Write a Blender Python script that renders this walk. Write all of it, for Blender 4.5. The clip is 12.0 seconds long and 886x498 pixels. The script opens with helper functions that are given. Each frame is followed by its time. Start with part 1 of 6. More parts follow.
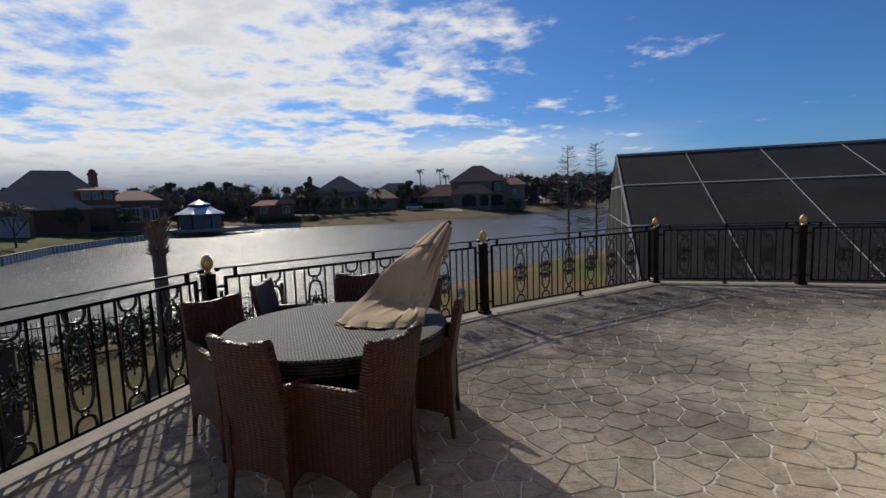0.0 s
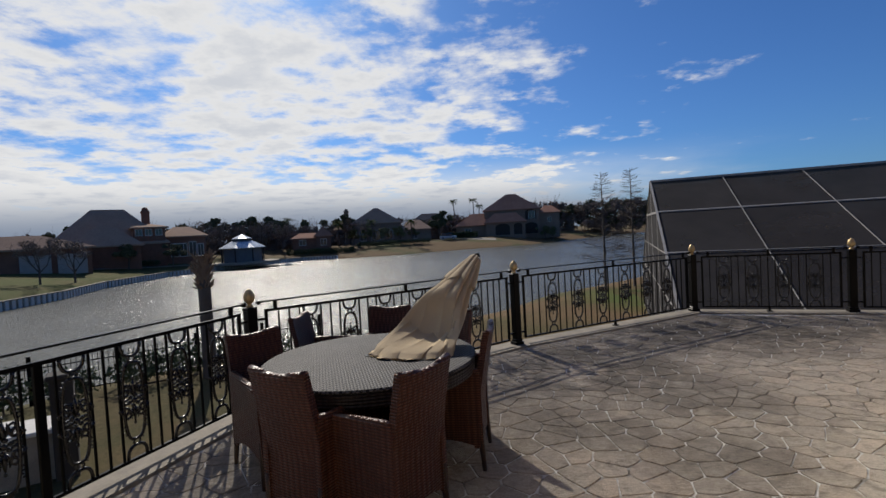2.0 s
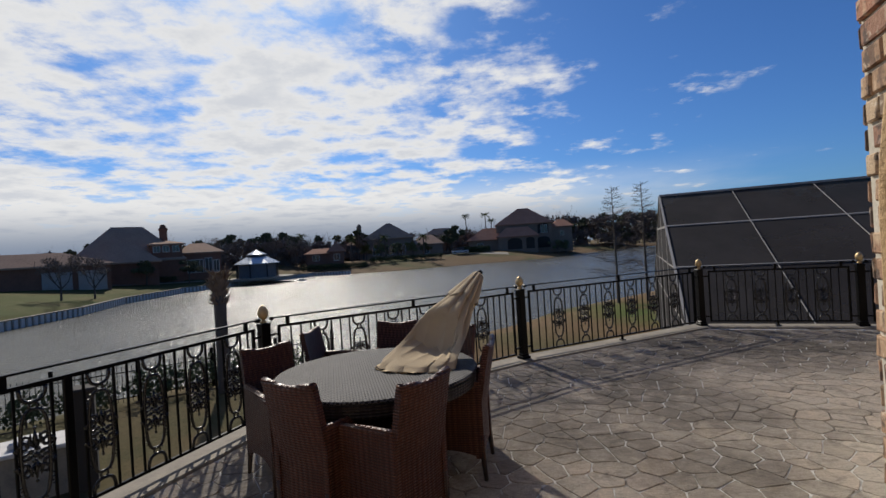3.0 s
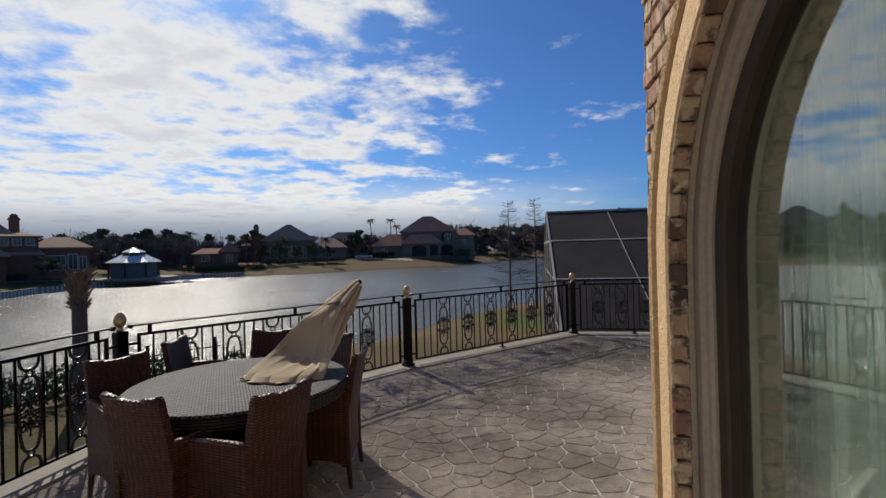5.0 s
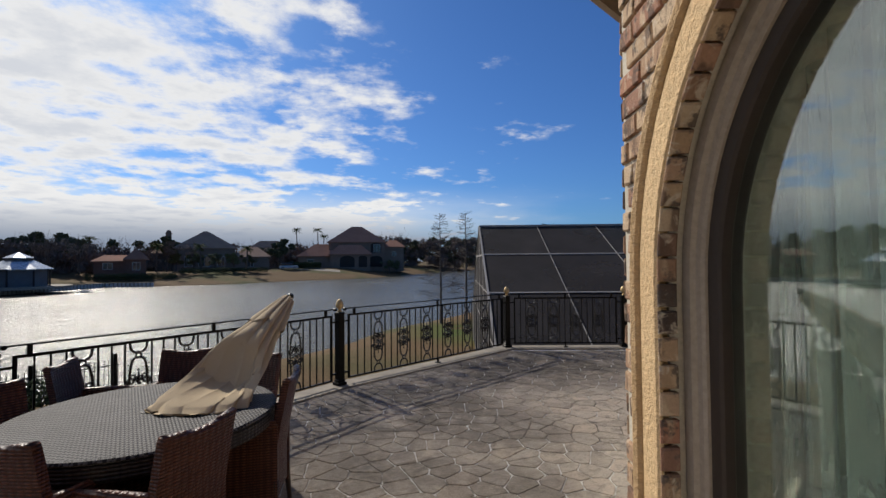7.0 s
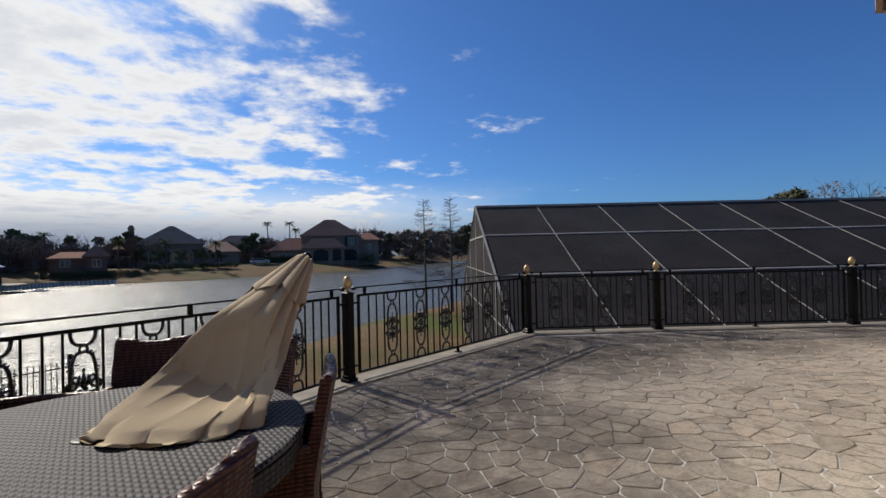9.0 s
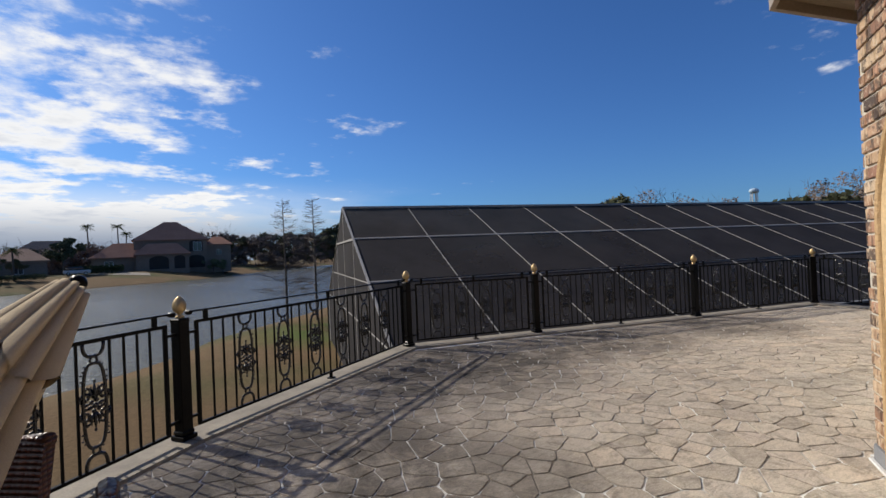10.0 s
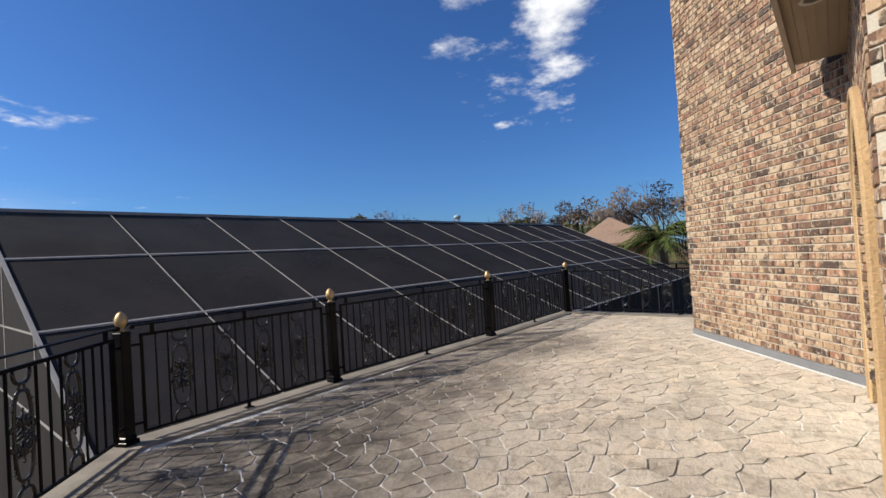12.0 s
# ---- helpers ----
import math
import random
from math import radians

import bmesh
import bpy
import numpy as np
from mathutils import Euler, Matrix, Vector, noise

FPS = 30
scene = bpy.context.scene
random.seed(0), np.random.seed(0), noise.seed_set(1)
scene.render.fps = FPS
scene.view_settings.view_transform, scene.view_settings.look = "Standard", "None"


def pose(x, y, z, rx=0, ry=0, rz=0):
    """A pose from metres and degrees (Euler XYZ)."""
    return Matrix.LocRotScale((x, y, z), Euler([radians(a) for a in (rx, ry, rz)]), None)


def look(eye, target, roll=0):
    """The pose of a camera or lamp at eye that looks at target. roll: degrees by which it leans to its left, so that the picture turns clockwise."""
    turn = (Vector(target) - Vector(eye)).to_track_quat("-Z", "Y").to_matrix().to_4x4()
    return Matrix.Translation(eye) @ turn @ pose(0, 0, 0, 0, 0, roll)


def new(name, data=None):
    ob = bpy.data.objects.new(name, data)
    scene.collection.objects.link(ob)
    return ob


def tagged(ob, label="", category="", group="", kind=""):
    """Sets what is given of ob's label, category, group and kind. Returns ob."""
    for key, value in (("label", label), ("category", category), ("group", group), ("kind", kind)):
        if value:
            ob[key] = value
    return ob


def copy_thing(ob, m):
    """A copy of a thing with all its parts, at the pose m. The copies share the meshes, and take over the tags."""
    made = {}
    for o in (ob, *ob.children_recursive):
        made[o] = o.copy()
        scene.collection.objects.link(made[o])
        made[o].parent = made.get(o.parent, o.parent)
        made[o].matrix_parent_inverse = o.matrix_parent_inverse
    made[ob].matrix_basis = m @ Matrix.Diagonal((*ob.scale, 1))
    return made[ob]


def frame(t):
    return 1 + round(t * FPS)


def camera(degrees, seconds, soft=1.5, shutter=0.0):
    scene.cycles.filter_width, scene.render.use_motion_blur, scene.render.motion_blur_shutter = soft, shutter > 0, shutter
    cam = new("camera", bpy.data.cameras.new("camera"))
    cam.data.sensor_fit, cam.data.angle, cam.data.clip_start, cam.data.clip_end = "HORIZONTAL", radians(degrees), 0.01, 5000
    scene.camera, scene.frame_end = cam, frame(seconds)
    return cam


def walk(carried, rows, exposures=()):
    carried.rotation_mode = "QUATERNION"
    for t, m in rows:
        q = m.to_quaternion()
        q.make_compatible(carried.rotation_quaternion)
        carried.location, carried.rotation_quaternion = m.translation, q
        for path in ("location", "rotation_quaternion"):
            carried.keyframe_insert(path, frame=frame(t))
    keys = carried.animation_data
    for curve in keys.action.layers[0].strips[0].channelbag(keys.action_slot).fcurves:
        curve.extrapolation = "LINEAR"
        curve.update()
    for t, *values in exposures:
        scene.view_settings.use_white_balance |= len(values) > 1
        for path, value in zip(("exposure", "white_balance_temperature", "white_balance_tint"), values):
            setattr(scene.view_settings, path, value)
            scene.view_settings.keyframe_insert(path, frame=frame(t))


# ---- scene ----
cam = camera(87.2, 12.0)
PATH = [
    (0, (0.077, -0.034, 1.505), (0.05, 1.956, 1.306), -2.0),
    (0.5, (0.098, -0.036, 1.504), (0.024, 1.953, 1.303), -3.1),
    (1, (0.113, -0.03, 1.512), (0.037, 1.962, 1.35), -3.7),
    (1.5, (0.088, -0.055, 1.523), (-0.014, 1.939, 1.399), -3.3),
    (2, (0.125, -0.137, 1.537), (-0.044, 1.855, 1.47), -3.2),
    (2.5, (0.184, -0.27, 1.567), (0.003, 1.721, 1.544), -3.7),
    (2.7, (0.193, -0.284, 1.561), (-0.027, 1.704, 1.551), -3.6),
    (4.3, (0.366, -0.367, 1.596), (0.266, 1.631, 1.6), -1.3),
    (4.5, (0.387, -0.376, 1.6), (0.369, 1.624, 1.602), -1.2),
    (5, (0.433, -0.399, 1.596), (0.621, 1.592, 1.602), -1.5),
    (5.5, (0.426, -0.428, 1.594), (0.758, 1.544, 1.61), -1.3),
    (6, (0.419, -0.426, 1.601), (0.809, 1.535, 1.646), -0.8),
    (6.5, (0.409, -0.337, 1.605), (0.86, 1.61, 1.657), -0.1),
    (7, (0.35, -0.162, 1.605), (0.838, 1.777, 1.657), -0.5),
    (7.2, (0.311, -0.099, 1.607), (0.787, 1.843, 1.668), -0.9),
    (8.8, (0.037, 0.87, 1.305), (0.538, 2.805, 1.343), -1.1),
    (9, (0.027, 1.068, 1.336), (0.624, 2.976, 1.356), -1.4),
    (9.5, (0.085, 1.433, 1.37), (0.944, 3.24, 1.381), -1.5),
    (10, (0.212, 1.884, 1.384), (1.33, 3.542, 1.395), -2.5),
    (10.5, (0.421, 2.348, 1.393), (1.82, 3.777, 1.415), -3.2),
    (11, (0.724, 2.779, 1.356), (2.411, 3.853, 1.38), -3.8),
    (11.5, (0.949, 3.271, 1.376), (2.775, 4.086, 1.416), -3.3),
    (12, (1.103, 3.803, 1.409), (2.933, 4.609, 1.444), -3.7),
]
walk(cam, [(t, look(eye, target, roll)) for t, eye, target, roll in PATH],
     exposures=[(0.0, -0.30), (4.5, -0.25), (7.2, -0.18), (9.0, -0.12), (10.5, 0.02), (12.0, 0.15)])

# ---- world, sun ----
SUN_AZ, SUN_EL = -27.0, 36.0            # degrees from +y towards +x; above the horizon
sun_dir = Vector((math.sin(radians(SUN_AZ)) * math.cos(radians(SUN_EL)), math.cos(radians(SUN_AZ)) * math.cos(radians(SUN_EL)), math.sin(radians(SUN_EL))))
sun_lamp = bpy.data.lights.new("sun", "SUN")
sun_lamp.energy, sun_lamp.angle, sun_lamp.color = 5.0, radians(0.6), (1.0, 0.925, 0.81)
sun = new("sun", sun_lamp)
sun.matrix_world = look(sun_dir * 60, (0, 0, 0))

world = bpy.data.worlds.new("world")
scene.world = world
world.use_nodes = True
wn, wl = world.node_tree.nodes, world.node_tree.links
wn.clear()


def wnode(kind, **values):
    n = wn.new(kind)
    for k, v in values.items():
        key = k[2:]
        n.inputs[int(key) if key.isdigit() else key].default_value = v
    return n


def wmath(op, a, b=None, c=None):
    n = wn.new("ShaderNodeMath")
    n.operation = op
    for i, v in enumerate((a, b, c)):
        if v is None:
            continue
        if isinstance(v, (int, float)):
            n.inputs[i].default_value = v
        else:
            wl.new(v, n.inputs[i])
    return n.outputs[0]


def wsmooth(v, lo, hi):
    n = wn.new("ShaderNodeMapRange")
    n.interpolation_type = "SMOOTHSTEP"
    wl.new(v, n.inputs[0])
    n.inputs[1].default_value, n.inputs[2].default_value = lo, hi
    return n.outputs[0]


sky = wnode("ShaderNodeTexSky")
sky.sky_type, sky.sun_disc, sky.sun_elevation, sky.sun_rotation = "NISHITA", False, radians(SUN_EL), radians(SUN_AZ % 360)
sky.air_density, sky.dust_density, sky.ozone_density = 1.0, 0.6, 3.0
tex = wnode("ShaderNodeTexCoord")
sep = wnode("ShaderNodeSeparateXYZ")
wl.new(tex.outputs["Generated"], sep.inputs[0])
dx, dy, dz = sep.outputs
zz = wmath("ADD", wmath("MAXIMUM", dz, 0.0), 0.10)
comb = wnode("ShaderNodeCombineXYZ")
wl.new(wmath("DIVIDE", dx, zz), comb.inputs[0])
wl.new(wmath("DIVIDE", dy, zz), comb.inputs[1])
big = wnode("ShaderNodeTexNoise", i_Scale=1.3, i_Detail=9.0, i_Roughness=0.57, i_Distortion=0.15)
wl.new(comb.outputs[0], big.inputs["Vector"])
fine = wnode("ShaderNodeTexNoise", i_Scale=6.0, i_Detail=6.0, i_Roughness=0.62)
wl.new(comb.outputs[0], fine.inputs["Vector"])
# rounded heads of the puffy fields, their outlines frayed by the fine noise
fray = wnode("ShaderNodeVectorMath")
fray.operation = "MULTIPLY_ADD"
wl.new(fine.outputs["Color"], fray.inputs[0])
fray.inputs[1].default_value = (0.22, 0.22, 0.0)
wl.new(comb.outputs[0], fray.inputs[2])
puff = wnode("ShaderNodeTexVoronoi", i_Scale=3.4)
puff.feature = "SMOOTH_F1"
puff.inputs["Smoothness"].default_value = 0.7
wl.new(fray.outputs[0], puff.inputs["Vector"])
heads = wmath("SUBTRACT", 1.0, puff.outputs["Distance"])
# the cloud field lies on the sun's side of the sky and ends towards the other
side = wmath("ADD", wmath("MULTIPLY", dx, -0.80), wmath("MULTIPLY", dy, 0.60))
cover = wmath("ADD", wmath("MULTIPLY", big.outputs["Fac"], 0.60), wmath("MULTIPLY", fine.outputs["Fac"], 0.26))
cover = wmath("ADD", cover, wmath("MULTIPLY", heads, 0.14))
cover = wmath("ADD", cover, wmath("SUBTRACT", wmath("MULTIPLY", wsmooth(side, -0.05, 0.85), 0.215), 0.085))
# a second cloud group stands over the east
east = wmath("ADD", wmath("ADD", wmath("MULTIPLY", dx, 0.872), wmath("MULTIPLY", dy, 0.178)), wmath("MULTIPLY", dz, 0.456))
cover = wmath("ADD", cover, wmath("MULTIPLY", wsmooth(east, 0.962, 1.0), 0.17))
cloud = wsmooth(cover, 0.535, 0.665)
# low bank of grey stratus on the horizon under the cloud field
bank = wmath("MULTIPLY", wsmooth(dz, 0.17, 0.05), wsmooth(wmath("ADD", side, wmath("MULTIPLY", big.outputs["Fac"], 0.35)), 0.25, 0.75))
thick = wsmooth(cover, 0.62, 0.76)
white = wnode("ShaderNodeMixRGB", i_1=(1.0, 1.0, 1.0, 1), i_2=(0.77, 0.80, 0.86, 1))
wl.new(thick, white.inputs[0])
low = wnode("ShaderNodeMixRGB", i_2=(0.30, 0.36, 0.47, 1))
wl.new(white.outputs[0], low.inputs[1])
wl.new(wsmooth(dz, 0.12, 0.03), low.inputs[0])
CLOUD = 0.97
bg_sky = wnode("ShaderNodeBackground", i_Strength=0.075)
tint = wnode("ShaderNodeMixRGB", i_0=1.0, i_2=(0.47, 0.84, 1.38, 1))
tint.blend_type = "MULTIPLY"
wl.new(sky.outputs[0], tint.inputs[1])
wl.new(tint.outputs[0], bg_sky.inputs[0])
bg_cloud = wnode("ShaderNodeBackground", i_Strength=CLOUD)
wl.new(low.outputs[0], bg_cloud.inputs[0])
mixer = wnode("ShaderNodeMixShader")
wl.new(wmath("MINIMUM", wmath("ADD", cloud, bank), 1.0), mixer.inputs[0])
wl.new(bg_sky.outputs[0], mixer.inputs[1])
wl.new(bg_cloud.outputs[0], mixer.inputs[2])
wl.new(mixer.outputs[0], wnode("ShaderNodeOutputWorld").inputs[0])


# ---- materials ----
class Mat:
    """A small builder for procedural node materials."""

    def __init__(self, name, base=(0.5, 0.5, 0.5), rough=0.6, metal=0.0, spec=0.5):
        self.m = bpy.data.materials.new(name)
        self.m.use_nodes = True
        self.n, self.l = self.m.node_tree.nodes, self.m.node_tree.links
        self.b = self.n["Principled BSDF"]
        self.b.inputs["Base Color"].default_value = (*base, 1)
        self.b.inputs["Roughness"].default_value = rough
        self.b.inputs["Metallic"].default_value = metal
        self.b.inputs["Specular IOR Level"].default_value = spec
        self.coord = self.n.new("ShaderNodeTexCoord").outputs["Object"]

    def noise(self, scale, detail=4, rough=0.6, vec=None, distort=0.0):
        t = self.n.new("ShaderNodeTexNoise")
        t.inputs["Scale"].default_value, t.inputs["Detail"].default_value = scale, detail
        t.inputs["Roughness"].default_value, t.inputs["Distortion"].default_value = rough, distort
        self.l.new(vec or self.coord, t.inputs["Vector"])
        return t.outputs["Fac"]

    def spot(self, x, y, z, radius):
        """1 at a place of the plan, falling to 0 at the radius."""
        d = self.n.new("ShaderNodeVectorMath")
        d.operation = "DISTANCE"
        self.l.new(self.world(), d.inputs[0])
        d.inputs[1].default_value = (x, y, z)
        return self.ramp(self.math("DIVIDE", d.outputs["Value"], radius), [(0.4, 1.0), (1.0, 0.0)])

    def world(self):
        return self.n.new("ShaderNodeNewGeometry").outputs["Position"]

    def stretch(self, sx, sy, sz, vec=None):
        t = self.n.new("ShaderNodeMapping")
        t.inputs["Scale"].default_value = (sx, sy, sz)
        self.l.new(vec or self.coord, t.inputs[0])
        return t.outputs[0]

    def ramp(self, fac, stops):
        r = self.n.new("ShaderNodeValToRGB")
        e = r.color_ramp.elements
        while len(e) < len(stops):
            e.new(0.5)
        for i, (p, c) in enumerate(stops):
            e[i].position, e[i].color = p, (*(c if isinstance(c, tuple) else (c, c, c)), 1)
        self.l.new(fac, r.inputs[0])
        return r.outputs[0]

    def mix(self, a, b, fac, mode="MIX"):
        x = self.n.new("ShaderNodeMixRGB")
        x.blend_type = mode
        for i, v in ((0, fac), (1, a), (2, b)):
            if isinstance(v, (int, float)):
                x.inputs[i].default_value = v
            elif isinstance(v, tuple):
                x.inputs[i].default_value = (*v, 1)
            else:
                self.l.new(v, x.inputs[i])
        return x.outputs[0]

    def math(self, op, a, b=0.0):
        x = self.n.new("ShaderNodeMath")
        x.operation = op
        for i, v in ((0, a), (1, b)):
            if isinstance(v, (int, float)):
                x.inputs[i].default_value = v
            else:
                self.l.new(v, x.inputs[i])
        return x.outputs[0]

    def any_random(self):
        o = self.n.new("ShaderNodeObjectInfo").outputs["Random"]
        g = self.n.new("ShaderNodeNewGeometry").outputs["Random Per Island"]
        return self.math("FRACT", self.math("ADD", o, g))

    def color(self, c):
        self.l.new(c, self.b.inputs["Base Color"])
        return self

    def rough(self, c):
        self.l.new(c, self.b.inputs["Roughness"])
        return self

    def bump(self, h, strength=0.3, dist=0.01):
        x = self.n.new("ShaderNodeBump")
        x.inputs["Strength"].default_value, x.inputs["Distance"].default_value = strength, dist
        self.l.new(h, x.inputs["Height"])
        self.l.new(x.outputs[0], self.b.inputs["Normal"])
        return self


def two_scale(name, a, b, rough=0.7, s1=2.0, s2=40.0, bump=0.25, dist=0.004, metal=0.0, spec=0.4, amount=0.5):
    """Paint or stone that varies between two colours, with grain."""
    m = Mat(name, a, rough, metal, spec)
    w = m.world()
    c = m.mix(a, b, m.ramp(m.noise(s1, 5, 0.6, w), [(0.3, 0.0), (0.75, 1.0)]))
    g = m.noise(s2, 4, 0.65, w)
    c = m.mix(c, m.ramp(g, [(0.25, 1.0 - amount), (0.75, 1.0)]), 0.6, "MULTIPLY")
    m.color(c)
    m.rough(m.ramp(g, [(0.2, max(0.05, rough - 0.12)), (0.8, min(1.0, rough + 0.12))]))
    m.bump(g, bump, dist)
    return m.m


def m_flagstone():
    m = Mat("flagstone", rough=0.8, spec=0.12)
    m.b.inputs["Diffuse Roughness"].default_value = 1.0
    w = m.world()
    r = m.any_random()
    c = m.ramp(r, [(0.0, (0.46, 0.39, 0.315)), (0.12, (0.53, 0.455, 0.365)), (0.3, (0.60, 0.52, 0.42)), (0.5, (0.57, 0.49, 0.40)), (0.7, (0.64, 0.535, 0.42)), (0.85, (0.62, 0.54, 0.44)), (1.0, (0.56, 0.47, 0.385))])
    # old damp stains in broad patches, then blotches and veins of the stamped surface
    big = m.noise(0.42, 6, 0.66, w, 0.6)
    c = m.mix(c, (0.175, 0.155, 0.13), m.ramp(big, [(0.54, 0.0), (0.66, 0.5), (0.78, 0.8)]))
    # grime in blotches; along the railing its shade is painted in too
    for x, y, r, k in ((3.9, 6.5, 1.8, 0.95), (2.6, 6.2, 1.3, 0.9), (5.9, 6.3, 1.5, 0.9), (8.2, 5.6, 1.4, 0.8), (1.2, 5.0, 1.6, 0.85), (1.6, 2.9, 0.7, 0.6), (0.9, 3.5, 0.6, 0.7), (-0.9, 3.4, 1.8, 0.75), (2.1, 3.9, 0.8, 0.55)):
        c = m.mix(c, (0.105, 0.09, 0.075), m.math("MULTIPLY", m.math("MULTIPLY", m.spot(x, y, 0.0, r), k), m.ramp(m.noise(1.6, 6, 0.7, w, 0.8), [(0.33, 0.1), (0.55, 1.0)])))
    mid = m.noise(3.6, 7, 0.7, w, 1.2)
    c = m.mix(c, (0.62, 0.53, 0.40), m.ramp(mid, [(0.54, 0.0), (0.75, 0.6)]))
    c = m.mix(c, (0.22, 0.185, 0.145), m.ramp(m.noise(6.5, 7, 0.72, w, 0.8), [(0.50, 0.0), (0.68, 0.72)]))
    vein = m.noise(11, 6, 0.75, m.stretch(1.0, 3.2, 1.0, w), 1.5)
    c = m.mix(c, m.ramp(vein, [(0.32, 0.62), (0.55, 1.08)]), 0.75, "MULTIPLY")
    g = m.noise(75, 5, 0.75, w)
    c = m.mix(c, m.ramp(g, [(0.25, 0.66), (0.7, 1.10)]), 0.75, "MULTIPLY")
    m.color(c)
    m.rough(m.ramp(mid, [(0.3, 0.66), (0.8, 0.9)]))
    hh = m.math("ADD", m.math("MULTIPLY", m.noise(9, 7, 0.68, w, 0.7), 1.3), m.math("ADD", m.math("MULTIPLY", vein, 0.5), m.math("MULTIPLY", g, 0.22)))
    m.bump(hh, 0.85, 0.022)
    return m.m


def m_joint():
    m = Mat("mortar_joint", rough=0.9, spec=0.15)
    m.b.inputs["Diffuse Roughness"].default_value = 1.0
    w = m.world()
    c = m.mix((0.20, 0.175, 0.145), (0.74, 0.72, 0.67), m.ramp(m.noise(0.9, 6, 0.68, w, 0.8), [(0.42, 0.0), (0.50, 1.0)]))
    c = m.mix(c, (0.15, 0.135, 0.115), m.ramp(m.noise(24, 4, 0.7, w), [(0.52, 0.0), (0.8, 0.6)]))
    m.color(c).bump(m.noise(120, 3, 0.7, w), 0.4, 0.004)
    return m.m


def m_brick():
    m = Mat("brick", rough=0.85, spec=0.25)
    w = m.world()
    r = m.any_random()
    c = m.ramp(r, [(0.0, (0.07, 0.05, 0.042)), (0.07, (0.13, 0.085, 0.062)), (0.16, (0.27, 0.155, 0.100)), (0.34, (0.37, 0.225, 0.140)), (0.5, (0.43, 0.285, 0.175)), (0.66, (0.50, 0.355, 0.225)), (0.80, (0.53, 0.40, 0.27)), (0.90, (0.38, 0.185, 0.115)), (1.0, (0.26, 0.150, 0.105))])
    # flashed bands across each brick, then sooty ends and washed faces
    shift = m.n.new("ShaderNodeVectorMath")
    shift.operation = "ADD"
    place = m.n.new("ShaderNodeCombineXYZ")
    m.l.new(m.math("MULTIPLY", r, 61.0), place.inputs[0])
    m.l.new(m.stretch(15.0, 1.0, 5.0), shift.inputs[0])
    m.l.new(place.outputs[0], shift.inputs[1])
    band = m.noise(1.0, 2, 0.5, shift.outputs[0])
    c = m.mix(c, (0.14, 0.085, 0.06), m.ramp(band, [(0.56, 0.0), (0.61, 0.8)]))
    c = m.mix(c, (0.60, 0.45, 0.30), m.ramp(band, [(0.37, 0.75), (0.43, 0.0)]))
    c = m.mix(c, (0.10, 0.078, 0.065), m.ramp(m.noise(15, 4, 0.65, w), [(0.53, 0.0), (0.60, 0.85)]))
    c = m.mix(c, (0.60, 0.50, 0.38), m.ramp(m.noise(19, 4, 0.65, w, 0.6), [(0.56, 0.0), (0.66, 0.8)]))
    g = m.noise(90, 5, 0.7, w)
    c = m.mix(c, m.ramp(g, [(0.25, 0.65), (0.7, 1.08)]), 0.7, "MULTIPLY")
    m.color(c).bump(m.math("ADD", g, m.math("MULTIPLY", m.noise(22, 4, 0.6, w), 0.8)), 0.6, 0.008)
    return m.m


def m_wicker(name, lo, hi, rough=0.40, scale=105.0):
    """Flat plastic strands woven over and under, in the part's own coordinates."""
    m = Mat(name, lo, rough, 0.0, 0.28)
    waves = []
    for axis in ("X", "Z"):
        t = m.n.new("ShaderNodeTexWave")
        t.wave_type, t.bands_direction, t.wave_profile = "BANDS", axis, "SIN"
        t.inputs["Scale"].default_value = scale / (1 if axis == "Z" else 2.4) / 6.28
        m.l.new(m.coord, t.inputs["Vector"])
        waves.append(t.outputs["Fac"])
    ty = m.n.new("ShaderNodeTexWave")
    ty.wave_type, ty.bands_direction = "BANDS", "Y"
    ty.inputs["Scale"].default_value = scale / 2.4 / 6.28
    m.l.new(m.coord, ty.inputs["Vector"])
    cross = m.math("ABSOLUTE", m.math("SUBTRACT", m.math("ADD", waves[0], ty.outputs["Fac"]), 1.0))
    h = m.math("MULTIPLY", waves[1], m.math("ADD", m.math("MULTIPLY", cross, 0.7), 0.3))
    w = m.world()
    r = m.any_random()
    c = m.mix(lo, hi, m.ramp(h, [(0.1, 0.0), (0.8, 1.0)]))
    c = m.mix(c, m.ramp(m.noise(5, 4, 0.6, w), [(0.3, 0.6), (0.7, 1.15)]), 0.8, "MULTIPLY")
    m.color(c).bump(h, 1.0, 0.009)
    m.rough(m.ramp(m.noise(60, 3, 0.6, w), [(0.3, rough - 0.08), (0.8, rough + 0.2)]))
    return m.m


def m_table_weave():
    m = Mat("table_weave", rough=0.68, spec=0.16)
    t = m.n.new("ShaderNodeTexChecker")
    t.inputs["Scale"].default_value = 58
    m.l.new(m.coord, t.inputs["Vector"])
    t.inputs["Color1"].default_value, t.inputs["Color2"].default_value = (0.018, 0.016, 0.016, 1), (0.105, 0.098, 0.098, 1)
    waves = m.n.new("ShaderNodeTexWave")
    waves.bands_direction = "X"
    waves.inputs["Scale"].default_value = 18.0
    m.l.new(m.coord, waves.inputs["Vector"])
    c = m.mix(t.outputs["Color"], m.ramp(m.noise(3, 4, 0.6), [(0.3, 0.7), (0.7, 1.1)]), 0.8, "MULTIPLY")
    m.color(c).bump(m.math("ADD", t.outputs["Fac"], waves.outputs["Fac"]), 0.6, 0.003)
    return m.m


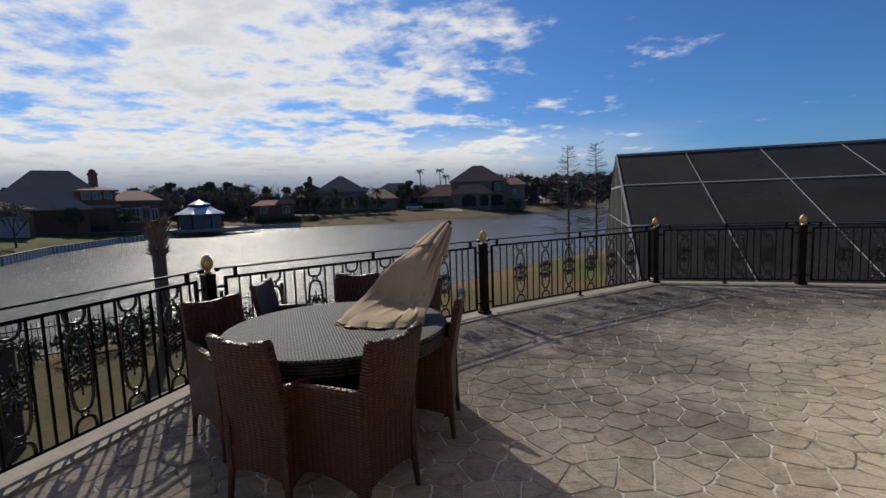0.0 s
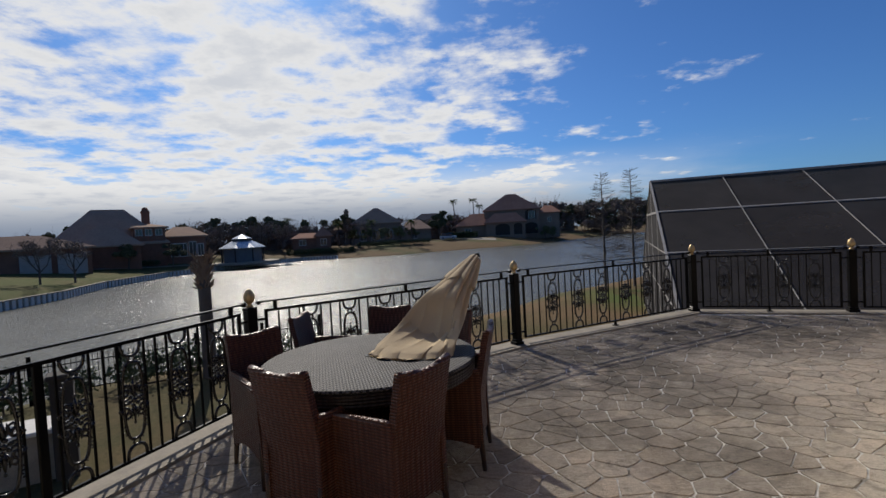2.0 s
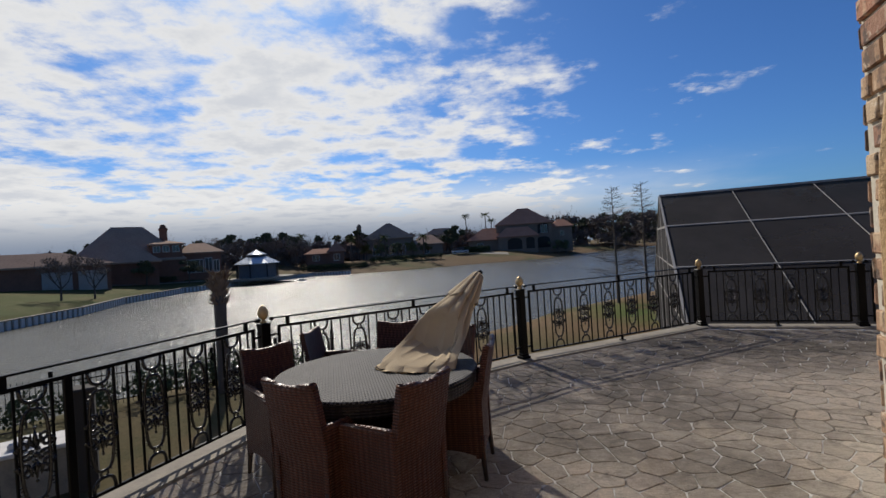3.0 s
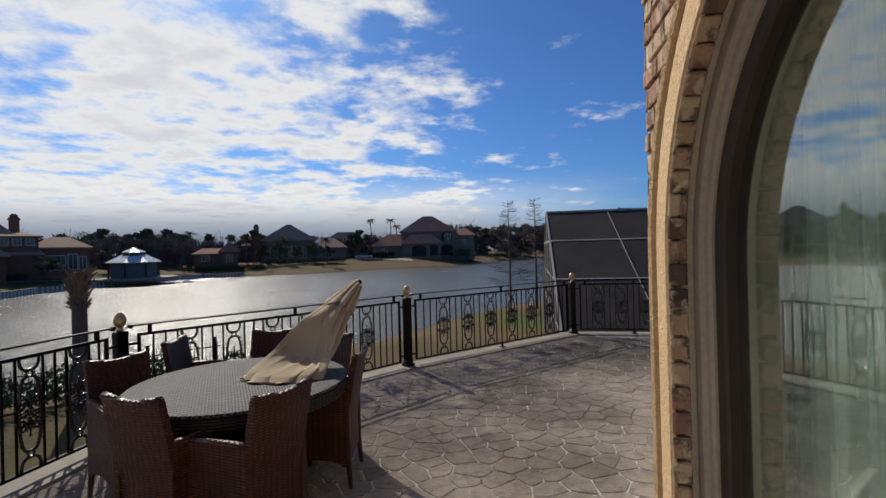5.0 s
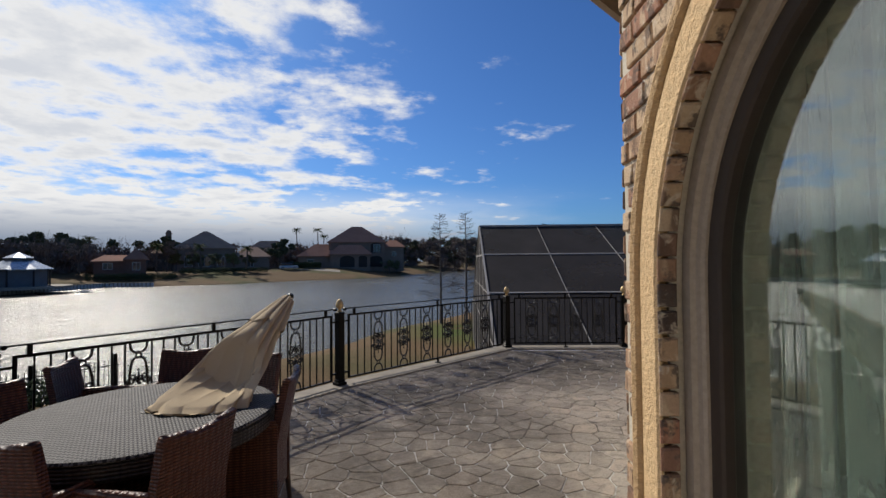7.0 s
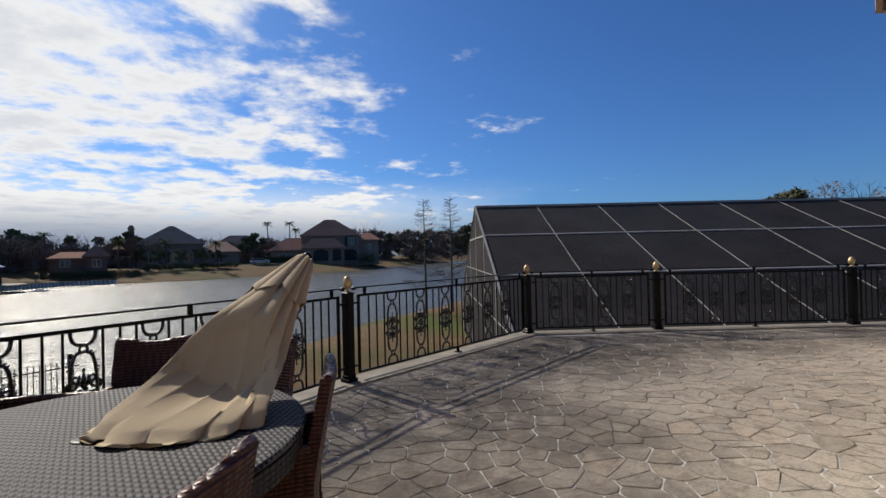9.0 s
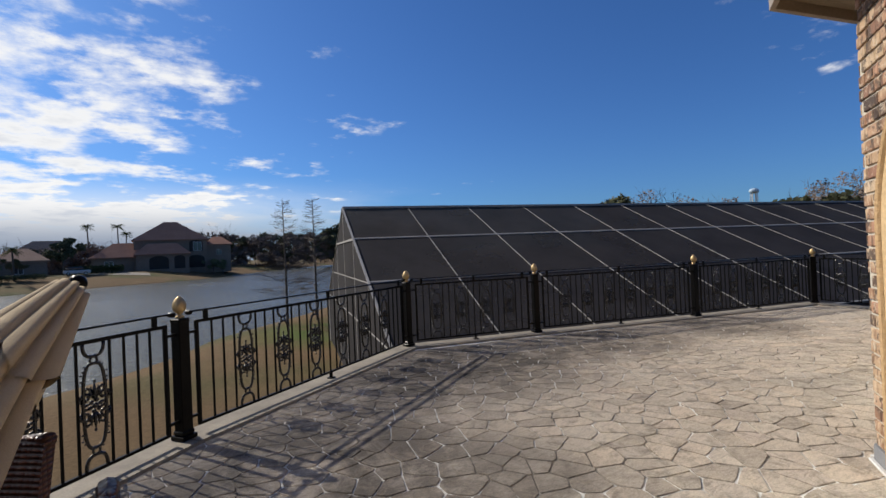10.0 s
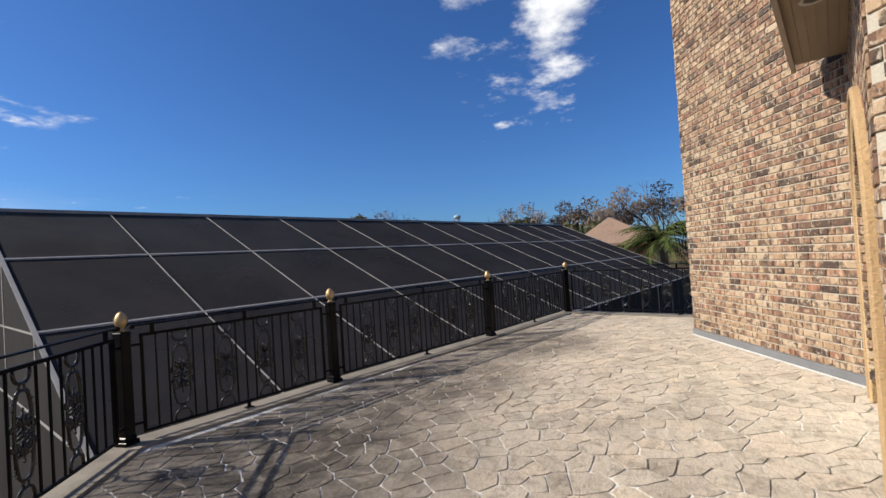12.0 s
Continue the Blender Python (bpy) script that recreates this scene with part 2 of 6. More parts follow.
def m_canvas():
    m = Mat("umbrella_canvas", rough=0.9, spec=0.15)
    w = m.world()
    c = m.mix((0.39, 0.30, 0.19), (0.49, 0.39, 0.26), m.noise(3.5, 5, 0.6, w))
    c = m.mix(c, (0.30, 0.21, 0.12), m.ramp(m.noise(9, 5, 0.7, w), [(0.62, 0.0), (0.8, 0.5)]))
    g = m.noise(400, 2, 0.6, w)
    m.color(m.mix(c, m.ramp(g, [(0.3, 0.85), (0.7, 1.05)]), 0.8, "MULTIPLY")).bump(m.math("ADD", g, m.math("MULTIPLY", m.noise(18, 4, 0.6, w), 2.0)), 0.35, 0.006)
    return m.m


def m_screen():
    """Black insect mesh: mostly open far through, tight when seen from here."""
    m = Mat("screen_mesh", (0.018, 0.018, 0.02), 0.85, 0.0, 0.12)
    w = m.world()
    c = m.mix((0.019, 0.0175, 0.0195), (0.034, 0.031, 0.033), m.ramp(m.noise(0.7, 5, 0.65, w), [(0.35, 0.0), (0.7, 1.0)]))
    m.color(c)
    t = m.n.new("ShaderNodeBsdfTransparent")
    t.inputs[0].default_value = (0.9, 0.9, 0.9, 1)
    x = m.n.new("ShaderNodeMixShader")
    m.l.new(m.ramp(m.noise(0.4, 4, 0.6, w), [(0.3, 0.86), (0.7, 0.93)]), x.inputs[0])
    m.l.new(t.outputs[0], x.inputs[1])
    m.l.new(m.b.outputs[0], x.inputs[2])
    m.l.new(x.outputs[0], m.n["Material Output"].inputs[0])
    return m.m


def m_water():
    m = Mat("lake_water", (0.035, 0.042, 0.035), 0.07, 0.0, 0.22)
    m.b.inputs["IOR"].default_value = 1.33
    w = m.world()
    a = m.noise(0.9, 4, 0.6, m.stretch(0.55, 1.25, 1, w), 0.3)
    b = m.noise(4.5, 3, 0.6, m.stretch(0.7, 1.2, 1, w))
    big = m.noise(0.03, 3, 0.5, w)
    m.rough(m.ramp(big, [(0.35, 0.20), (0.65, 0.28)]))
    m.color(m.mix((0.085, 0.088, 0.074), (0.12, 0.115, 0.095), big))
    m.bump(m.math("ADD", a, m.math("MULTIPLY", b, 0.55)), 1.0, 0.19)
    return m.m


def m_grass():
    m = Mat("lawn_grass", rough=0.95, spec=0.1)
    w = m.world()
    big = m.noise(0.05, 4, 0.6, w)
    c = m.mix((0.150, 0.098, 0.050), (0.075, 0.088, 0.032), m.ramp(big, [(0.48, 0.0), (0.62, 1.0)]))
    c = m.mix(c, (0.20, 0.135, 0.072), m.ramp(m.noise(0.35, 5, 0.65, w), [(0.48, 0.0), (0.7, 0.5)]))
    c = m.mix(c, (0.085, 0.10, 0.03), m.math("MULTIPLY", m.spot(-50.0, 56.0, -1.0, 42.0), m.ramp(m.noise(0.2, 4, 0.6, w), [(0.3, 0.45), (0.6, 0.95)])))
    c = m.mix(c, (0.075, 0.125, 0.022), m.math("MULTIPLY", m.spot(8.6, 22.5, 0.0, 5.5), m.ramp(m.noise(0.45, 5, 0.65, w), [(0.36, 0.0), (0.50, 1.0)])))
    c = m.mix(c, (0.072, 0.066, 0.028), m.math("MULTIPLY", m.spot(-8.0, 8.5, -2.0, 9.0), m.ramp(m.noise(0.6, 5, 0.65, w), [(0.3, 0.35), (0.6, 0.95)])))
    c = m.mix(c, m.ramp(m.noise(9, 5, 0.75, w), [(0.2, 0.5), (0.75, 1.15)]), 1.0, "MULTIPLY")
    m.color(c).bump(m.noise(14, 4, 0.75, w), 0.8, 0.05)
    return m.m


def m_foliage(name, a, b):
    m = Mat(name, a, 0.85, 0.0, 0.06)
    m.color(m.mix(a, b, m.any_random()))
    return m.m


def m_glass():
    m = Mat("window_glass", (0.80, 0.93, 0.90), 0.0, 0.0, 0.5)
    m.b.inputs["Transmission Weight"].default_value = 1.0
    m.b.inputs["IOR"].default_value = 2.0
    w = m.world()
    m.bump(m.noise(1.2, 2, 0.5, w), 0.04, 0.01)
    return m.m


def m_sheer():
    m = Mat("sheer_curtain", (0.72, 0.74, 0.66), 0.8, 0.0, 0.1)
    w = m.world()
    m.color(m.mix((0.66, 0.74, 0.66), (0.78, 0.84, 0.76), m.noise(6, 3, 0.6, m.stretch(3, 3, 0.4, w))))
    t = m.n.new("ShaderNodeBsdfTranslucent")
    t.inputs[0].default_value = (0.82, 0.86, 0.77, 1)
    x = m.n.new("ShaderNodeMixShader")
    x.inputs[0].default_value = 0.45
    m.l.new(m.b.outputs[0], x.inputs[1])
    m.l.new(t.outputs[0], x.inputs[2])
    # open weave: about half of what lies behind shows through
    clear = m.n.new("ShaderNodeBsdfTransparent")
    y = m.n.new("ShaderNodeMixShader")
    y.inputs[0].default_value = 0.30
    m.l.new(clear.outputs[0], y.inputs[1])
    m.l.new(x.outputs[0], y.inputs[2])
    m.l.new(y.outputs[0], m.n["Material Output"].inputs[0])
    return m.m


FLAG, JOINT, BRICK = m_flagstone(), m_joint(), m_brick()
MORTAR = two_scale("brick_mortar", (0.62, 0.56, 0.46), (0.52, 0.47, 0.38), 0.9, 3, 80)
STUCCO = two_scale("yellow_stucco", (0.72, 0.51, 0.28), (0.64, 0.44, 0.235), 0.9, 2.5, 55, 1.0, 0.012)
CONCRETE = two_scale("border_concrete", (0.34, 0.30, 0.24), (0.19, 0.165, 0.135), 0.85, 3.5, 50, 0.5, 0.008)
IRON = two_scale("black_iron", (0.003, 0.003, 0.0032), (0.0065, 0.006, 0.006), 0.32, 8, 160, 0.15, 0.001, 0.0, 0.09, 0.3)
CAST_IRON = two_scale("glossy_cast_iron", (0.005, 0.005, 0.0052), (0.010, 0.0095, 0.0095), 0.24, 8, 160, 0.15, 0.001, 0.0, 0.5, 0.3)
GOLD = two_scale("gold_paint", (0.60, 0.43, 0.21), (0.46, 0.32, 0.15), 0.42, 12, 150, 0.5, 0.004, 0.5)
ALU = two_scale("pale_aluminium", (0.38, 0.365, 0.35), (0.31, 0.30, 0.288), 0.7, 3, 60, 0.1, 0.002, 0.0, 0.15)
SCREEN = m_screen()
FLASH = two_scale("grey_flashing", (0.27, 0.275, 0.285), (0.20, 0.205, 0.21), 0.55, 3, 50, 0.2, 0.004)
CAULK = two_scale("white_sealant", (0.75, 0.74, 0.70), (0.60, 0.58, 0.54), 0.8, 8, 60, 0.4, 0.004)
SOFFIT = two_scale("tan_soffit", (0.36, 0.29, 0.20), (0.31, 0.25, 0.17), 0.6, 2, 60, 0.15, 0.003)
# darker copy of the yellow stucco, the bead's shade put into its colour
BEAD = two_scale("shaded_stucco", (0.60, 0.41, 0.22), (0.52, 0.34, 0.17), 0.9, 2.5, 55, 1.0, 0.012)
DARK_SASH = two_scale("dark_brown_sash", (0.055, 0.038, 0.027), (0.038, 0.027, 0.02), 0.5, 3, 60, 0.12, 0.002)
FRAME_TAN = two_scale("tan_window_frame", (0.40, 0.33, 0.26), (0.34, 0.28, 0.215), 0.45, 3, 60, 0.12, 0.002)
WATER, GRASS = m_water(), m_grass()
GLASS, SHEER = m_glass(), m_sheer()
WICKER = m_wicker("brown_wicker", (0.045, 0.0155, 0.0095), (0.148, 0.056, 0.031), 0.38, 125.0)
TABLE = m_table_weave()
CANVAS = m_canvas()
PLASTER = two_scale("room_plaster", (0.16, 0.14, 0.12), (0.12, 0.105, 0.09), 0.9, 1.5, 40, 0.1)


# ---- mesh helpers ----
def thing(name, label, category, group="", at=(0, 0, 0), turn=0.0):
    ob = new(name)
    ob.empty_display_size = 0.1
    ob.matrix_basis = pose(*at, 0, 0, turn)
    return tagged(ob, label, category, group)


def part(name, bm, material, parent=None, label="", smooth=False, recalc=True):
    """Links a bmesh as one mesh object, under a thing or part where one is given."""
    if recalc:
        bmesh.ops.recalc_face_normals(bm, faces=bm.faces)
    me = bpy.data.meshes.new(name)
    bm.to_mesh(me)
    bm.free()
    me.materials.append(material)
    if smooth:
        for p in me.polygons:
            p.use_smooth = True
    ob = new(name, me)
    ob.parent = parent
    if label:
        ob["label"] = label
    return ob


def again(name, me, parent, m):
    """Another object on the same mesh data, at the pose m in its parent."""
    ob = new(name, me)
    ob.parent = parent
    ob.matrix_basis = m
    return ob


def box(bm, lo, hi, m=None, bevel=0.0):
    x0, y0, z0 = lo
    x1, y1, z1 = hi
    vs = [bm.verts.new((x, y, z)) for x in (x0, x1) for y in (y0, y1) for z in (z0, z1)]
    fs = [bm.faces.new([vs[i] for i in f]) for f in ((0, 1, 3, 2), (4, 6, 7, 5), (0, 4, 5, 1), (2, 3, 7, 6), (0, 2, 6, 4), (1, 5, 7, 3))]
    if bevel:
        es = list({e for f in fs for e in f.edges})
        r = bmesh.ops.bevel(bm, geom=es, offset=bevel, segments=1, affect="EDGES", clamp_overlap=True)
        vs = list({v for f in r["faces"] for v in f.verts} | {v for v in vs if v.is_valid})
    if m is not None:
        bmesh.ops.transform(bm, matrix=m, verts=[v for v in vs if v.is_valid])
    return vs


def prism(bm, ring, z0, z1):
    """A closed prism over a plan outline."""
    low = [bm.verts.new((x, y, z0)) for x, y in ring]
    top = [bm.verts.new((x, y, z1)) for x, y in ring]
    n = len(ring)
    for i in range(n):
        bm.faces.new((low[i], low[(i + 1) % n], top[(i + 1) % n], top[i]))
    caps = [bm.faces.new(low[::-1]), bm.faces.new(top)]
    bmesh.ops.triangulate(bm, faces=caps)


def sweep(bm, pts, r, sides=6, closed=False, radii=None):
    """A tube along points."""
    pts = [Vector(p) for p in pts]
    n = len(pts)
    rings = []
    side = None
    for i, p in enumerate(pts):
        a = pts[(i - 1) % n] if (closed or i > 0) else p
        b = pts[(i + 1) % n] if (closed or i < n - 1) else p
        d = (b - a)
        d = d.normalized() if d.length > 1e-9 else Vector((0, 0, 1))
        if side is None or abs(side.dot(d)) > 0.98:
            side = d.cross(Vector((0, 1, 0) if abs(d.y) < 0.9 else (1, 0, 0))).normalized()
        side = (side - d * side.dot(d)).normalized()
        up = d.cross(side)
        rr = radii[i] if radii else r
        rings.append([bm.verts.new(p + (side * math.cos(k * math.tau / sides) + up * math.sin(k * math.tau / sides)) * rr) for k in range(sides)])
    for i in range(n if closed else n - 1):
        a, b = rings[i], rings[(i + 1) % n]
        for k in range(sides):
            bm.faces.new((a[k], a[(k + 1) % sides], b[(k + 1) % sides], b[k]))
    if not closed:
        bm.faces.new(rings[0][::-1])
        bm.faces.new(rings[-1])
    return rings


def lathe(bm, profile, sides=16, m=None, wobble=None):
    """A body of revolution from (radius, height) pairs."""
    rings = []
    for i, (r, z) in enumerate(profile):
        rings.append([bm.verts.new((r * (wobble(k / sides, i) if wobble else 1) * math.cos(k * math.tau / sides), r * (wobble(k / sides, i) if wobble else 1) * math.sin(k * math.tau / sides), z)) for k in range(sides)])
    for a, b in zip(rings, rings[1:]):
        for k in range(sides):
            bm.faces.new((a[k], a[(k + 1) % sides], b[(k + 1) % sides], b[k]))
    bm.faces.new(rings[0][::-1])
    bm.faces.new(rings[-1])
    if m is not None:
        bmesh.ops.transform(bm, matrix=m, verts=[v for ring in rings for v in ring])
    return rings


def ball(bm, c, r, squash=1.0):
    bmesh.ops.create_icosphere(bm, subdivisions=1, radius=r, matrix=Matrix.Translation(c) @ Matrix.Diagonal((1, 1, squash, 1)))


def plan(a, deg):
    """Frame with its origin at a, x along the given plan direction."""
    return pose(a[0], a[1], 0, 0, 0, deg)


# ---- the plan of the terrace ----
POST = {"a": (-2.03, 3.95), "b": (0.52, 6.04), "c": (3.57, 7.87), "d": (5.62, 7.30), "e": (8.69, 6.35), "f": (11.70, 5.53)}
LEFT_DIR = Vector((math.cos(radians(74)), math.sin(radians(74))))
left_end = Vector(POST["a"]) - LEFT_DIR * 8.2
right_end = Vector(POST["f"]) + Vector((-0.30, -0.954)) * 4.6
CORNER_A, CORNER_B = Vector((1.39, 1.29)), Vector((3.945, 2.785))
CORNER_I, CORNER_C = Vector((6.38, 2.06)), Vector((9.06, 3.25))
DEG_A = 75.3                            # the bay turns by 45 degrees at each corner
WALL_A_DIR = Vector((math.cos(radians(DEG_A)), math.sin(radians(DEG_A))))
back_a = CORNER_A - WALL_A_DIR * 6.0
RIM = [tuple(left_end), POST["a"], POST["b"], POST["c"], POST["d"], POST["e"], POST["f"], tuple(right_end)]


def inset(ring, d):
    """The open line moved to its right hand side by d, mitred."""
    out = []
    for i, p in enumerate(ring):
        p = Vector(p)
        n = []
        if i > 0:
            e = (p - Vector(ring[i - 1])).normalized()
            n.append(Vector((e.y, -e.x)))
        if i < len(ring) - 1:
            e = (Vector(ring[i + 1]) - p).normalized()
            n.append(Vector((e.y, -e.x)))
        s = sum(n, Vector((0, 0)))
        s = s.normalized()
        out.append(tuple(p + s * d / max(0.3, s.dot(n[0]))))
    return out


# ---- ground, lake ----
LAKE_Z = -2.6
LAKE = [(1.2, 24.0), (3.6, 28.6), (7.6, 32.0), (12.0, 36.5), (21, 48), (46, 88), (86, 165), (118, 232), (92, 228), (68, 200), (39, 165), (28, 146), (13, 122), (5, 116), (-4.5, 111), (-18, 99.5), (-30, 96), (-38.5, 96), (-42, 84), (-46, 64), (-43.5, 50), (-39, 40), (-35, 22), (-33, -20), (-22, -12), (-15.5, 8), (-11.5, 14.2), (-5, 18.5)]


def lake_depth(x, y, ring=np.array(LAKE)):
    """Distance to the lake's shore: positive on land, negative on the water."""
    a, b = ring, np.roll(ring, -1, axis=0)
    p = np.array((x, y))
    d = b - a
    k = np.clip(((p - a) * d).sum(1) / (d * d).sum(1), 0, 1)
    near = np.hypot(*(a + d * k[:, None] - p).T).min()
    cross = ((a[:, 1] > y) != (b[:, 1] > y)) & (x < (b[:, 0] - a[:, 0]) * (y - a[:, 1]) / (b[:, 1] - a[:, 1] + 1e-12) + a[:, 0])
    return -near if cross.sum() % 2 else near


def land_height(x, y):
    s = lake_depth(x, y)
    far = min(1.0, max(0.0, (math.hypot(x, y) - 34) / 30)) * (1.0 if x < 30 or y > 120 else 0.25)
    top = -2.0 + 1.75 * far
    wall = x < -29 and y < 98 and s > 0       # filled bank behind the sea wall
    slope = 0.13 if wall else 0.16
    h = LAKE_Z + s * slope + (min(0.62, max(0.0, s - 0.9) * 1.0) if wall else 0) if s > 0 else LAKE_Z + max(-1.2, s * 0.6)
    return min(top, h) + 0.05 * noise.noise((x * 0.3, y * 0.3, 0.0))


def build_ground():
    def axis(lo, hi, near_lo, near_hi, fine, coarse):
        v, x = [], lo
        while x < hi:
            v.append(x)
            x += fine if near_lo <= x <= near_hi else coarse
        return v + [hi]
    xs = [-2500, -900, -400] + axis(-170, 200, -50, 60, 1.3, 5) + [400, 900, 2500]
    ys = [-1500, -500, -200] + axis(-80, 300, 2, 128, 1.3, 5) + [500, 1000, 3000]
    verts = [(x, y, land_height(x, y)) for y in ys for x in xs]
    w = len(xs)
    faces = [(j * w + i, j * w + i + 1, (j + 1) * w + i + 1, (j + 1) * w + i) for j in range(len(ys) - 1) for i in range(w - 1)]
    me = bpy.data.meshes.new("ground")
    me.from_pydata(verts, [], faces)
    me.materials.append(GRASS)
    for p in me.polygons:
        p.use_smooth = True
    tagged(new("ground", me), "mown winter lawn, brown and green, sloping to a lake", "ground", kind="structure")
    bm = bmesh.new()
    vs = [bm.verts.new((x, y, LAKE_Z)) for x, y in ((-60, -25), (130, -25), (130, 240), (-60, 240))]
    bm.faces.new(vs)
    tagged(part("water", bm, WATER), "grey rippled lake with sun glitter", "lake", kind="structure")


build_ground()


# ---- terrace slab ----
def build_terrace():
    outer = inset(RIM, -0.16)
    bm = bmesh.new()
    prism(bm, outer + [(10.0, 0.5), (7.0, 0.6), (5.0, -5.2), (0.5, -5.3)], -0.42, -0.006)
    tagged(part("floor", bm, JOINT), "cement bed of the terrace with pale grouted joints", "terrace floor", kind="structure")
    # walls under the slab down to the lawn
    bm = bmesh.new()
    prism(bm, inset(RIM, 0.05) + [(10.0, 0.6), (7.0, 0.7), (4.9, -5.1), (0.6, -5.2)], -2.6, -0.42)
    tagged(part("wall_under_terrace", bm, MORTAR), "rendered wall under the terrace slab", "wall", kind="structure")
    # smooth border under the railing
    a, b = inset(RIM, -0.16), inset(RIM, 0.17)
    for i in range(len(RIM) - 1):
        bm = bmesh.new()
        prism(bm, [a[i], a[i + 1], b[i + 1], b[i]], -0.2, 0.022)
        bmesh.ops.bevel(bm, geom=[e for e in bm.edges if all(v.co.z > 0 for v in e.verts)], offset=0.008, segments=2, affect="EDGES")
        tagged(part("trim_border", bm, CONCRETE), "weathered concrete border under the railing", "border", kind="structure")


build_terrace()


# ---- walls with arched windows ----
COURSE = 0.080
R_IN, R_OUT, SPRING = 0.785, 0.95, 1.54
BRICK_MESH = {}


def brick_mesh(length, variant):
    key = (round(length, 3), variant)
    if key not in BRICK_MESH:
        rnd = random.Random(hash(key) % 9999)
        h, c = 0.065, 0.005
        bm = bmesh.new()
        ring0 = [(0, 0), (length, 0), (length, h), (0, h)]
        back = [bm.verts.new((x, -0.012, z)) for x, z in ring0]
        mid = [bm.verts.new((x, 0.009, z)) for x, z in ring0]
        front = [bm.verts.new((x + (c if x == 0 else -c) + rnd.uniform(-0.002, 0.002), 0.013 + rnd.uniform(-0.0015, 0.002), z + (c if z == 0 else -c) + rnd.uniform(-0.0015, 0.0015))) for x, z in ring0]
        for lo, hi in ((back, mid), (mid, front)):
            for k in range(4):
                bm.faces.new((lo[k], lo[(k + 1) % 4], hi[(k + 1) % 4], hi[k]))
        bm.faces.new(front)
        bmesh.ops.recalc_face_normals(bm, faces=bm.faces)
        me = bpy.data.meshes.new("brick")
        bm.to_mesh(me)
        bm.free()
        me.materials.append(BRICK)
        BRICK_MESH[key] = me
    return BRICK_MESH[key]


def arch_path(xc, r, z_low, steps=28):
    pts = [(xc - r, z_low), (xc - r, SPRING * 0.5), (xc - r, SPRING)]
    pts += [(xc - r * math.cos(math.pi * k / steps), SPRING + r * math.sin(math.pi * k / steps)) for k in range(1, steps)]
    return pts + [(xc + r, SPRING), (xc + r, SPRING * 0.5), (xc + r, z_low)]


def arch_band(bm, xc, section, z_low):
    """A moulding of the given (radius, depth) outline led round the arch."""
    lines = [[bm.verts.new((x, y, z)) for x, z in arch_path(xc, r, z_low)] for r, y in section]
    n = len(section)
    for k in range(n):
        a, b = lines[k], lines[(k + 1) % n]
        for i in range(len(a) - 1):
            bm.faces.new((a[i], a[i + 1], b[i + 1], b[i]))
    for end in (0, -1):
        bm.faces.new([line[end] for line in lines])


def brick_spots(length, height, xc, rnd):
    """Bricks of a wall in a broken running bond: (x, z, length)."""
    out = []
    for row in range(int((height - 0.10) / COURSE)):
        z = 0.105 + row * COURSE
        x = 0.0 if row % 2 else -0.1
        while x < length - 0.02:
            full = rnd.choice((0.196, 0.196, 0.196, 0.15, 0.094, 0.07))
            x0, x1 = max(0.004, x), min(length - 0.004, x + full)
            x += full + 0.013
            if x1 - x0 < 0.05:
                continue
            if xc is not None:
                def dist(px, pz):
                    return abs(px - xc) if pz < SPRING else math.hypot(px - xc, pz - SPRING)
                ds = [dist(px, pz) for px in (x0, x1) for pz in (z, z + 0.066)]
                if min(ds) < R_IN + 0.03 or (x0 < xc < x1 and z < SPRING + R_IN):
                    continue
            out.append((x0, z, round((x1 - x0) / 0.02) * 0.02 - 0.002 if x1 - x0 < full - 0.001 else full))
    return out


